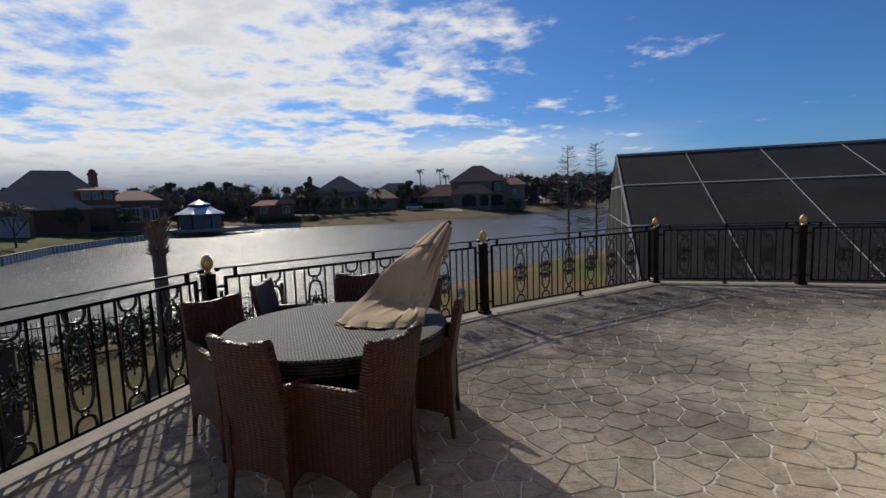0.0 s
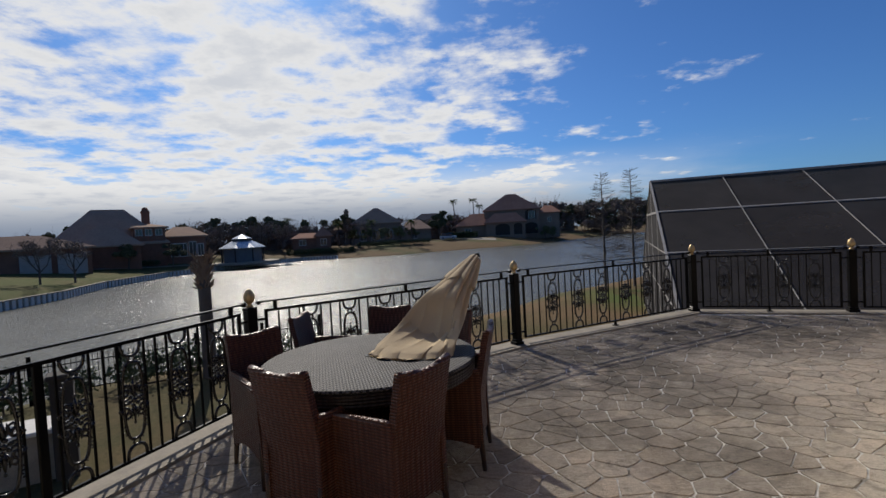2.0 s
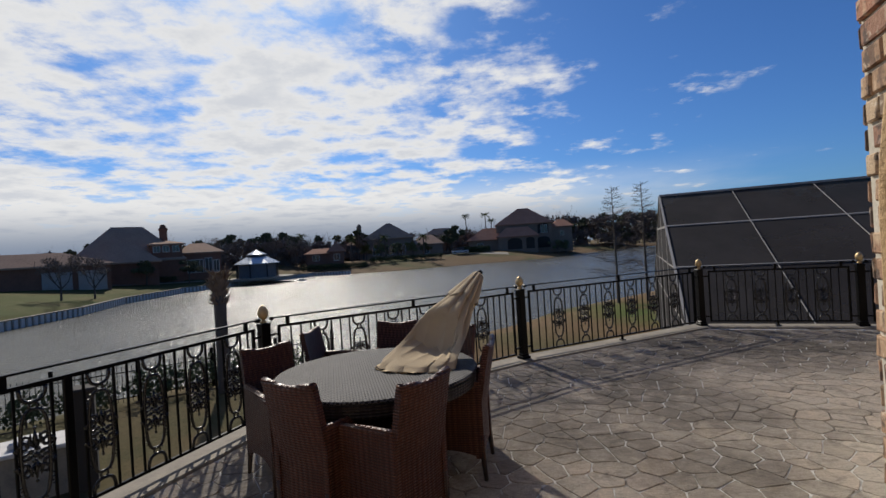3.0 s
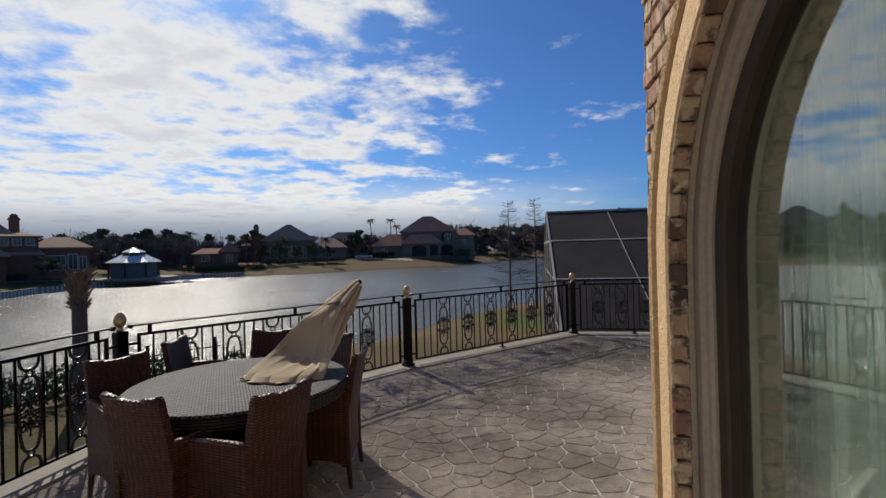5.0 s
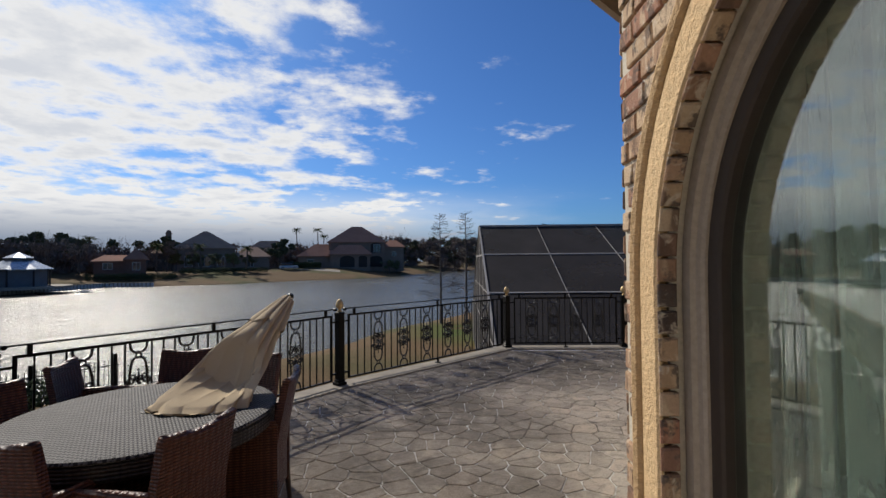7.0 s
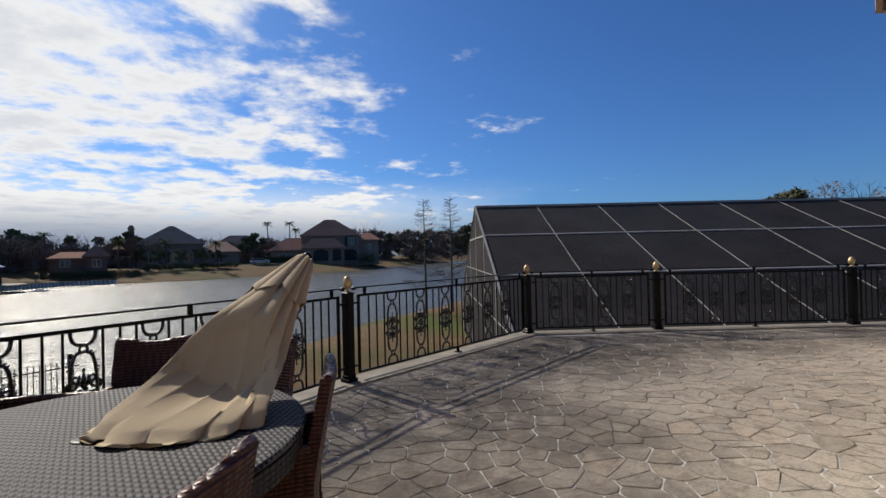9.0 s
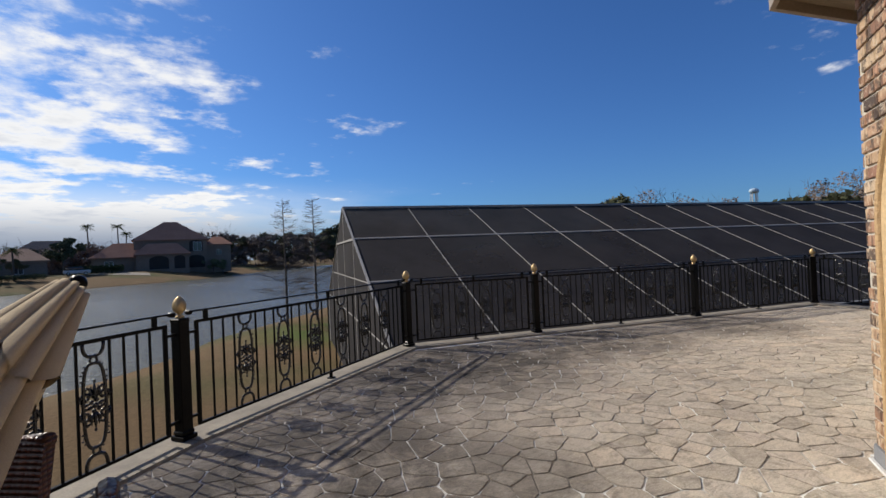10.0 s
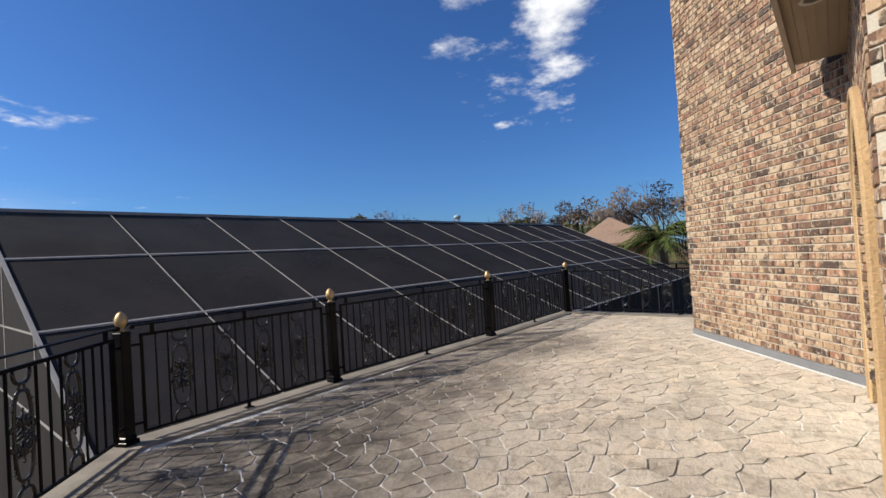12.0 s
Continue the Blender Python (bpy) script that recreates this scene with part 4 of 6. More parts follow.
# ---- screened pool cage ----
RIDGE_0, RIDGE_DIR = Vector((5.15, 14.10, 2.69)), Vector((0.9617, -0.2741, 0)).normalized()
DOWN = Vector((-RIDGE_DIR.y * -1, -RIDGE_DIR.x, 0)).normalized()
RUN, EAVE_Z, BAY, BAYS = 6.18, -0.12, 1.85, 12
FALL = (RIDGE_0.z - EAVE_Z) / RUN


def beam(bm, a, b, w, h):
    a, b = Vector(a), Vector(b)
    d = b - a
    q = d.to_track_quat("X", "Z").to_matrix().to_4x4()
    box(bm, (0, -w / 2, -h / 2), (d.length, w / 2, h / 2), Matrix.Translation(a) @ q)


def build_cage():
    cage = thing("pool_enclosure", "long gabled pool cage of dark screen on a pale aluminium frame", "pool enclosure", at=tuple(RIDGE_0 + DOWN * RUN - Vector((0, 0, RIDGE_0.z + 2.0))))
    org = cage.matrix_basis.inverted()

    def pt(i, s, side=1, dz=0.0):
        p = RIDGE_0 + RIDGE_DIR * (BAY * i) + DOWN * (RUN * s * side)
        return org @ Vector((p.x, p.y, RIDGE_0.z - FALL * RUN * s + dz))

    def low(i, side):
        p = RIDGE_0 + RIDGE_DIR * (BAY * i) + DOWN * (RUN * side)
        return org @ Vector((p.x, p.y, -2.02))
    for side in (1, -1):
        for i in range(BAYS + 1):
            bm = bmesh.new()
            beam(bm, pt(i, 0, side, 0.02), pt(i, 1, side, 0.02), 0.015 if i not in (0, BAYS) else 0.05, 0.013)
            part("rafter", bm, ALU, cage)
            bm = bmesh.new()
            beam(bm, pt(i, 1, side), low(i, side), 0.06, 0.06)
            part("upright", bm, ALU, cage)
            if i < BAYS:
                for s0, s1 in ((0.0, 0.33), (0.33, 0.66), (0.66, 1.0)):
                    bm = bmesh.new()
                    q = [pt(i, s0, side), pt(i + 1, s0, side), pt(i + 1, s1, side), pt(i, s1, side)]
                    # the fabric sags a little in its frame
                    grid = [[bm.verts.new(q[0].lerp(q[1], u / 4).lerp(q[3].lerp(q[2], u / 4), v / 4) - Vector((0, 0, 0.03 * math.sin(math.pi * u / 4) * math.sin(math.pi * v / 4)))) for u in range(5)] for v in range(5)]
                    for v in range(4):
                        for u in range(4):
                            bm.faces.new((grid[v][u], grid[v][u + 1], grid[v + 1][u + 1], grid[v + 1][u]))
                    part("screen", bm, SCREEN, cage, smooth=True)
                bm = bmesh.new()
                bm.faces.new([bm.verts.new(p) for p in (pt(i, 1, side), pt(i + 1, 1, side), low(i + 1, side), low(i, side))])
                part("screen", bm, SCREEN, cage)
        for s in (0.33, 0.66, 1.0):
            bm = bmesh.new()
            e = 0.017 / RUN
            ends = [[bm.verts.new(pt(i, s + k, side, dz)) for k, dz in ((-e, 0.004), (e, 0.004), (e, 0.026), (-e, 0.026))] for i in (0, BAYS)]
            for k in range(4):
                bm.faces.new((ends[0][k], ends[0][(k + 1) % 4], ends[1][(k + 1) % 4], ends[1][k]))
            bm.faces.new(ends[0])
            bm.faces.new(ends[1][::-1])
            part("purlin", bm, ALU, cage)
    bm = bmesh.new()
    beam(bm, pt(0, 0, 1, 0.03), pt(BAYS, 0, 1, 0.03), 0.06, 0.06)
    part("ridge", bm, ALU, cage)
    for i in (0, BAYS):
        bm = bmesh.new()
        bm.faces.new([bm.verts.new(p) for p in (pt(i, 0), pt(i, 1, 1), low(i, 1), low(i, -1), pt(i, 1, -1))])
        part("gable_screen", bm, SCREEN, cage)
        for s, w in ((0.33, 0.05), (0.66, 0.022), (1.0, 0.022)):
            bm = bmesh.new()
            beam(bm, pt(i, s, 1), pt(i, s, -1), w, w)
            part("tie", bm, ALU, cage)
        for s, side in ((0.0, 1), (0.33, 1), (0.33, -1), (0.66, 1), (0.66, -1)):
            p = pt(i, s, side)
            bm = bmesh.new()
            beam(bm, p, Vector((p.x, p.y, low(i, 1).z)), 0.022, 0.022)
            part("mullion", bm, ALU, cage)


build_cage()


# ---- table, chairs, umbrella ----
def slab_grid(bm, f, nu, nv, thick):
    """A panel: f(u, v) gives a point and the direction of its thickness."""
    def sheet(off):
        return [[bm.verts.new(Vector(f(i / nu, j / nv)[0]) + Vector(f(i / nu, j / nv)[1]) * off) for i in range(nu + 1)] for j in range(nv + 1)]
    a, b = sheet(0.0), sheet(thick)
    for j in range(nv):
        for i in range(nu):
            bm.faces.new((a[j][i], a[j][i + 1], a[j + 1][i + 1], a[j + 1][i]))
            bm.faces.new((b[j][i], b[j + 1][i], b[j + 1][i + 1], b[j][i + 1]))
    for i in range(nu):
        bm.faces.new((a[0][i], b[0][i], b[0][i + 1], a[0][i + 1]))
        bm.faces.new((a[nv][i], a[nv][i + 1], b[nv][i + 1], b[nv][i]))
    for j in range(nv):
        bm.faces.new((a[j][0], a[j + 1][0], b[j + 1][0], b[j][0]))
        bm.faces.new((a[j][nu], b[j][nu], b[j + 1][nu], a[j + 1][nu]))


def wicker_chair():
    """Woven armchair that faces local +y; its origin lies on the floor under the seat."""
    ch = thing("wicker_armchair", "brown woven wicker armchair drawn up to the round table", "chair", "chairs round the table")
    top, arm, low = 0.88, 0.635, 0.145

    def back(u, v):
        x = (u - 0.5) * 2
        z0 = low + 0.055 * (1 - x * x)
        z1 = top - 0.022 * (1 - x * x) + 0.004 * math.sin(u * 9)
        z = z0 + (z1 - z0) * v
        half = 0.205 - 0.008 * v
        y = -0.245 - 0.085 * max(0.0, (z - 0.40) / 0.48) ** 1.2 - 0.018 * (1 - x * x)
        return (x * half, y, z), (0, 1, 0)
    bm = bmesh.new()
    slab_grid(bm, back, 10, 12, 0.042)
    part("backrest", bm, WICKER, ch, smooth=False)
    for s in (-1, 1):
        def side(u, v, s=s):
            z0 = low + 0.06 * math.sin(math.pi * u)
            z1 = arm - 0.03 * u + 0.008 * math.sin(math.pi * u)
            z = z0 + (z1 - z0) * v
            x = s * (0.207 + 0.055 * u * (0.6 + 0.4 * v))
            return (x, -0.262 + 0.52 * u, z), (-s, 0, 0)
        bm = bmesh.new()
        slab_grid(bm, side, 10, 8, 0.040)
        part("arm", bm, WICKER, ch)
        bm = bmesh.new()
        pts = [(s * (0.188 + 0.054 * u), -0.25 + 0.505 * u, arm - 0.03 * u + 0.008 * math.sin(math.pi * u) + 0.004) for u in [k / 8 for k in range(9)]]
        sweep(bm, pts, 0.0225, 8)
        part("arm_rim", bm, WICKER, ch, "rolled rim worn shiny", True)
    bm = bmesh.new()
    pts = []
    for k in range(11):
        p, _ = back(k / 10, 1.0)
        pts.append((p[0], p[1] + 0.021, p[2] + 0.003))
    sweep(bm, pts, 0.0225, 8)
    part("back_rim", bm, WICKER, ch, "rolled rim worn shiny", True)
    bm = bmesh.new()
    box(bm, (-0.19, -0.20, 0.36), (0.19, 0.245, 0.43), bevel=0.02)
    part("seat", bm, WICKER, ch)

    def front(u, v):
        x = (u - 0.5) * 2
        z0 = low + 0.06 * (1 - x * x)
        return (x * 0.235, 0.252, z0 + (0.40 - z0) * v), (0, -1, 0)
    bm = bmesh.new()
    slab_grid(bm, front, 10, 4, 0.03)
    part("apron", bm, WICKER, ch)
    for x, y in ((-0.188, -0.245), (0.188, -0.245), (-0.228, 0.232), (0.228, 0.232)):
        bm = bmesh.new()
        sx, sy = math.copysign(0.012, x), math.copysign(0.016, y)
        lathe(bm, [(0.013, 0.0), (0.015, 0.004), (0.021, 0.21), (0.022, 0.30)], 8, Matrix.Translation((x, y, 0)))
        for v in bm.verts:
            if v.co.z < 0.05:
                v.co.x += sx
                v.co.y += sy
        part("leg", bm, WOOD, ch, "dark tapered leg", True)
    return ch


WOOD = two_scale("dark_leg", (0.045, 0.024, 0.015), (0.03, 0.017, 0.011), 0.4, 6, 90, 0.2, 0.002)
TABLE_C, TABLE_R, TABLE_Z = Vector((-0.665, 2.925)), 0.71, 0.742


def round_table():
    t = thing("round_table", "round table with a grey and black woven top", "table", at=(TABLE_C.x, TABLE_C.y, 0), turn=20)
    bm = bmesh.new()
    lathe(bm, [(0.06, TABLE_Z - 0.03), (TABLE_R - 0.03, TABLE_Z - 0.03), (TABLE_R - 0.006, TABLE_Z - 0.022), (TABLE_R, TABLE_Z - 0.012), (TABLE_R - 0.008, TABLE_Z - 0.002), (TABLE_R - 0.03, TABLE_Z), (0.03, TABLE_Z)], 72)
    part("tabletop", bm, TABLE, t)
    bm = bmesh.new()
    lathe(bm, [(TABLE_R - 0.02, TABLE_Z - 0.10), (TABLE_R - 0.012, TABLE_Z - 0.105), (TABLE_R - 0.008, TABLE_Z - 0.03), (TABLE_R - 0.02, TABLE_Z - 0.028)], 72)
    part("skirt", bm, DARKWEAVE, t, "dark woven edge band")
    bm = bmesh.new()
    lathe(bm, [(0.30, 0.0), (0.32, 0.01), (0.27, 0.20), (0.25, 0.45), (0.30, TABLE_Z - 0.032)], 40)
    part("pedestal", bm, DARKWEAVE, t, "dark woven drum base", True)
    bm = bmesh.new()
    lathe(bm, [(0.028, TABLE_Z + 0.001), (0.040, TABLE_Z + 0.001), (0.040, TABLE_Z + 0.004), (0.028, TABLE_Z + 0.005)], 20)
    part("umbrella_ring", bm, IRON, t)
    return t


DARKWEAVE = m_wicker("dark_weave", (0.012, 0.009, 0.008), (0.05, 0.036, 0.030))
round_table()
chair = wicker_chair()
# back edge middle and the way each chair faces
seats = [((-0.940, 2.11), (0.40, 0.915)), ((-0.195, 2.13), (-0.85, 0.53)), ((0.135, 3.0), (-0.99, 0.10)), ((-0.755, 4.09), (-0.12, -0.99)), ((-0.16, 3.78), (-0.56, -0.83)), ((-1.50, 3.78), (1.0, 0.02)), ((-1.59, 3.13), (0.78, -0.62))]
for i, ((x, y), (fx, fy)) in enumerate(seats):
    n = math.hypot(fx, fy)
    m = pose(x + 0.31 * fx / n, y + 0.31 * fy / n, 0.002, 0, 0, math.degrees(math.atan2(fy, fx)) - 90)
    if i == 0:
        chair.matrix_basis = m
    else:
        copy_thing(chair, m)


def folded_umbrella():
    u = thing("patio_umbrella", "closed tan canvas patio umbrella leaning with its hem on the table", "umbrella", at=(-0.42, 2.90, TABLE_Z))
    tip = Vector((0.485, 0.785, 0.580))
    foot = Vector((0.02, 0.03, 0.015))
    axis = (tip - foot).normalized()
    side = axis.cross(Vector((0, 0, 1))).normalized()
    over = side.cross(axis).normalized()
    n, rows = 168, 34
    rnd = random.Random(5)
    folds = [(rnd.uniform(0, math.tau), rnd.choice((5, 7, 8, 11, 13)), rnd.uniform(0.4, 1.0)) for _ in range(6)]

    def canopy(bm, s0, s1, grow, rows, rag=0.0):
        grid = []
        for j in range(rows + 1):
            s = s0 + (s1 - s0) * j / rows
            blend = min(1.0, s * 1.6)
            c = foot.lerp(tip, s)
            e1 = Vector((1, -0.2, 0)).normalized().lerp(side, blend).normalized()
            e2 = Vector((0.2, 1, 0)).normalized().lerp(over, blend).normalized()
            r1 = (0.268 * (1 - s) ** 1.05 + 0.036) * grow
            r2 = (0.155 * (1 - s) ** 0.9 + 0.036) * grow
            row = []
            for i in range(n):
                a = math.tau * i / n
                # a ragged hem hangs lower at the gores' corners
                c = foot.lerp(tip, s - rag * (1 - j / rows) * abs(math.sin(2.5 * a + 0.7)) ** 0.6)
                p = sum(w * math.sin(k * a + ph + 0.25 * s) for ph, k, w in folds) / 3.2
                gore = abs(math.sin(5.5 * a + 0.15 * s + 0.6 * math.sin(2 * a)))
                tight = 0.18 + 0.82 * (0.5 + 0.5 * math.cos(a + 0.5)) ** 1.3
                pleat = 0.93 + 0.05 * tight * p + (0.22 + 0.30 * s) * tight * (gore ** 0.5 - 0.55)
                q = c + e1 * (r1 * math.cos(a) * pleat) + e2 * (r2 * math.sin(a) * pleat)
                q.z = max(q.z, 0.004 + 0.004 * abs(math.sin(3 * a)))
                if s < 0.03:
                    q.z = 0.004 + 0.010 * (0.5 + 0.5 * math.sin(9 * a + 1.0))
                row.append(bm.verts.new(q))
            grid.append(row)
        for a, b in zip(grid, grid[1:]):
            for i in range(n):
                bm.faces.new((a[i], a[(i + 1) % n], b[(i + 1) % n], b[i]))
        return grid
    bm = bmesh.new()
    g = canopy(bm, 0.0, 0.97, 1.0, rows)
    bm.faces.new(g[-1])
    bm.faces.new(g[0][::-1])
    part("canopy", bm, CANVAS, u, "creased tan canvas in folds", True)
    bm = bmesh.new()
    g = canopy(bm, 0.70, 0.985, 1.24, 12, 0.075)
    bm.faces.new(g[-1])
    part("vent_flap", bm, CANVAS, u, "short upper flap of the canopy", True)
    bm = bmesh.new()
    q = axis.to_track_quat("Z", "Y").to_matrix().to_4x4()
    lathe(bm, [(0.017, -0.02), (0.017, 0.012), (0.024, 0.016), (0.026, 0.032), (0.018, 0.046), (0.006, 0.052)], 14, Matrix.Translation(tip) @ q)
    part("finial", bm, IRON, u, "black plastic knob", True)


folded_umbrella()


# ---- outside: planting, fence, houses ----
def leaves(bm, blobs, count, size, rnd, flat=0.0):
    """Small leaf clumps scattered through uneven blobs (x, y, z, radius, height)."""
    tot = sum(b[3] ** 2 for b in blobs)
    for bx, by, bz, br, bh in blobs:
        for _ in range(max(6, int(count * br * br / tot))):
            while True:
                p = Vector((rnd.uniform(-1, 1), rnd.uniform(-1, 1), rnd.uniform(-1, 1)))
                if 0.25 < p.length < 1.0:
                    break
            k = 0.72 + 0.35 * noise.noise(p * 2.3 + Vector((bx, by, bz)))
            c = Vector((bx + p.x * br * k, by + p.y * br * k, bz + p.z * bh * k))
            s = size * rnd.uniform(0.6, 1.35)
            e = Vector((rnd.gauss(0, 1), rnd.gauss(0, 1), rnd.gauss(0, 1))).normalized()
            f = e.orthogonal().normalized()
            bm.faces.new([bm.verts.new(c + e * s), bm.verts.new(c + f * s * 0.6), bm.verts.new(c - e * s * 0.9), bm.verts.new(c - f * s * 0.55)])


def branches(bm, p, d, length, r, depth, rnd, spread=0.6, lift=0.15, kids=3):
    q = p + d * length * 0.5 + Vector((rnd.gauss(0, 0.04), rnd.gauss(0, 0.04), 0)) * length
    e = p + d * length
    sweep(bm, [p, q, e], r, 5 if depth > 1 else 3, radii=[r, r * 0.8, r * 0.55])
    if depth == 0:
        return
    for k in range(kids):
        t = rnd.uniform(0.45, 1.0)
        nd = (d + Vector((rnd.gauss(0, spread), rnd.gauss(0, spread), rnd.gauss(lift, spread * 0.5)))).normalized()
        branches(bm, p + d * length * t, nd, length * rnd.uniform(0.5, 0.75), r * 0.5, depth - 1, rnd, spread, lift, kids)


BARK = two_scale("grey_bark", (0.13, 0.105, 0.085), (0.085, 0.068, 0.055), 0.9, 2, 25, 0.6, 0.02)
TWIG = two_scale("bare_twigs", (0.115, 0.085, 0.068), (0.075, 0.056, 0.046), 0.9, 1, 12, 0.2, 0.01)
EVERGREEN = m_foliage("evergreen_leaves", (0.062, 0.070, 0.038), (0.12, 0.118, 0.066))
PALE_LEAF = m_foliage("pale_leaves", (0.09, 0.105, 0.045), (0.17, 0.17, 0.10))
BROWN_LEAF = m_foliage("brown_twig_haze", (0.13, 0.102, 0.084), (0.20, 0.16, 0.135))
PALM_LEAF = m_foliage("palm_fronds", (0.035, 0.055, 0.016), (0.105, 0.125, 0.04))
HEDGE_LEAF = m_foliage("hedge_leaves", (0.028, 0.038, 0.018), (0.08, 0.095, 0.042))


def evergreen_tree(height, seed, leaf=None, name="evergreen_tree", label="dark evergreen tree with a ragged crown"):
    rnd = random.Random(seed)
    t = thing(name, label, "tree", "far shore trees")
    bm = bmesh.new()
    sweep(bm, [(0, 0, -0.3), (0.05, 0, height * 0.25), (0.1, 0.1, height * 0.6)], 0.2, 7, radii=[0.05 * height * 0.6, 0.035 * height * 0.6, 0.012 * height])
    for k in range(5):
        branches(bm, Vector((0.05, 0.03, height * rnd.uniform(0.25, 0.5))), Vector((rnd.gauss(0, 0.7), rnd.gauss(0, 0.7), 0.8)).normalized(), height * 0.28, 0.012 * height, 1, rnd)
    part("trunk", bm, BARK, t)
    bm = bmesh.new()
    blobs = [(rnd.gauss(0, 0.19) * height, rnd.gauss(0, 0.19) * height, height * rnd.uniform(0.42, 0.84), height * rnd.uniform(0.12, 0.21), height * rnd.uniform(0.09, 0.16)) for _ in range(11)]
    leaves(bm, blobs, 2400, 0.034 * height, rnd)
    part("crown", bm, leaf or EVERGREEN, t, recalc=False)
    return t


def bare_tree(height, seed, haze=True, label="leafless winter tree with fine brown twigs"):
    rnd = random.Random(seed)
    t = thing("bare_tree", label, "tree", "bare winter trees")
    bm = bmesh.new()
    sweep(bm, [(0, 0, -0.3), (0.04, 0.02, height * 0.3)], 0.1, 7, radii=[0.022 * height, 0.016 * height])
    for k in range(5):
        branches(bm, Vector((0.04, 0.02, height * rnd.uniform(0.2, 0.3))), Vector((rnd.gauss(0, 0.45), rnd.gauss(0, 0.45), 1.0)).normalized(), height * 0.33, 0.011 * height, 3, rnd, 0.5, 0.25, 3)
    part("trunk", bm, TWIG, t)
    if haze:
        bm = bmesh.new()
        blobs = [(rnd.gauss(0, 0.2) * height, rnd.gauss(0, 0.2) * height, height * rnd.uniform(0.5, 0.85), height * 0.17, height * 0.12) for _ in range(9)]
        leaves(bm, blobs, 1500, 0.015 * height, rnd)
        part("crown", bm, BROWN_LEAF, t, "sparse dry leaves", recalc=False)
    return t


def cypress(height, seed):
    """A young leafless cypress: one straight stem with thin level twigs."""
    rnd = random.Random(seed)
    t = thing("young_cypress", "slender leafless cypress on the lawn by the lake", "tree", "lawn trees")
    bm = bmesh.new()
    sweep(bm, [(0, 0, -0.2), (0.02, 0, height * 0.4), (0.0, 0.03, height)], 0.05, 7, radii=[0.085, 0.055, 0.01])
    part("trunk", bm, BARK, t)
    bm = bmesh.new()
    for k in range(210):
        z = height * rnd.uniform(0.2, 0.98)
        a = rnd.uniform(0, math.tau)
        ln = 0.25 + 1.4 * (1 - z / height) * rnd.uniform(0.6, 1.1)
        d = Vector((math.cos(a), math.sin(a), rnd.uniform(-0.05, 0.35))).normalized()
        branches(bm, Vector((0, 0, z)), d, ln, 0.009, 1, rnd, 0.35, 0.05, 4)
    part("crown", bm, TWIG, t, "fine bare twigs")
    return t


def palm(height, seed, fronds=34, length=1.9, name="palm_tree", label="tall fan palm with a round head of fronds", trunk_r=0.16, droop=0.9):
    rnd = random.Random(seed)
    t = thing(name, label, "palm tree", "palm trees")
    bm = bmesh.new()
    n = 9
    sweep(bm, [(0.1 * math.sin(k * 0.5), 0, -0.3 + (height + 0.3) * k / n) for k in range(n + 1)], trunk_r, 8, radii=[trunk_r * (1.25 - 0.35 * k / n) for k in range(n + 1)])
    part("trunk", bm, BARK, t)
    bm = bmesh.new()
    top = Vector((0.1 * math.sin(n * 0.5), 0, height))
    for k in range(fronds):
        a = rnd.uniform(0, math.tau)
        up = rnd.uniform(-0.35, 1.25)
        d = Vector((math.cos(a), math.sin(a), 0))
        ln = length * rnd.uniform(0.75, 1.1)
        pts = []
        for j in range(9):
            s = j / 8
            pts.append(top + d * (ln * s * math.cos(up * (1 - 0.4 * s))) + Vector((0, 0, ln * (math.sin(up) * s - droop * 0.55 * s * s))))
        for j in range(8):
            p, q = pts[j], pts[j + 1]
            side = (q - p).cross(Vector((0, 0, 1))).normalized()
            for sgn in (1, -1):
                for half in (0.0, 0.5):
                    c = p.lerp(q, half)
                    w = ln * 0.20 * math.sin(math.pi * (0.12 + 0.85 * (j + half) / 8))
                    o = side * sgn * w + (q - p) * 1.3 - Vector((0, 0, w * rnd.uniform(0.3, 0.9)))
                    bm.faces.new([bm.verts.new(c), bm.verts.new(c + (q - p) * 0.38), bm.verts.new(c + o)])
    part("crown", bm, PALM_LEAF, t, recalc=False)
    return t


def stand(maker, spots, *args, **kw):
    """Copies of one tree at (x, y, z, turn)."""
    first = maker(*args, **kw)
    first.matrix_basis = pose(spots[0][0], spots[0][1], spots[0][2], 0, 0, spots[0][3])
    for x, y, z, r in spots[1:]:
        copy_thing(first, pose(x, y, z, 0, 0, r))


def on_land(x, y):
    return land_height(x, y) - 0.04


# young cypresses on the lawn
for x, y, h, s in ((6.85, 26.3, 6.5, 1), (8.45, 26.4, 6.6, 2)):
    t = cypress(h, s)
    t.matrix_basis = pose(x, y, on_land(x, y), 0, 0, 40 * s)


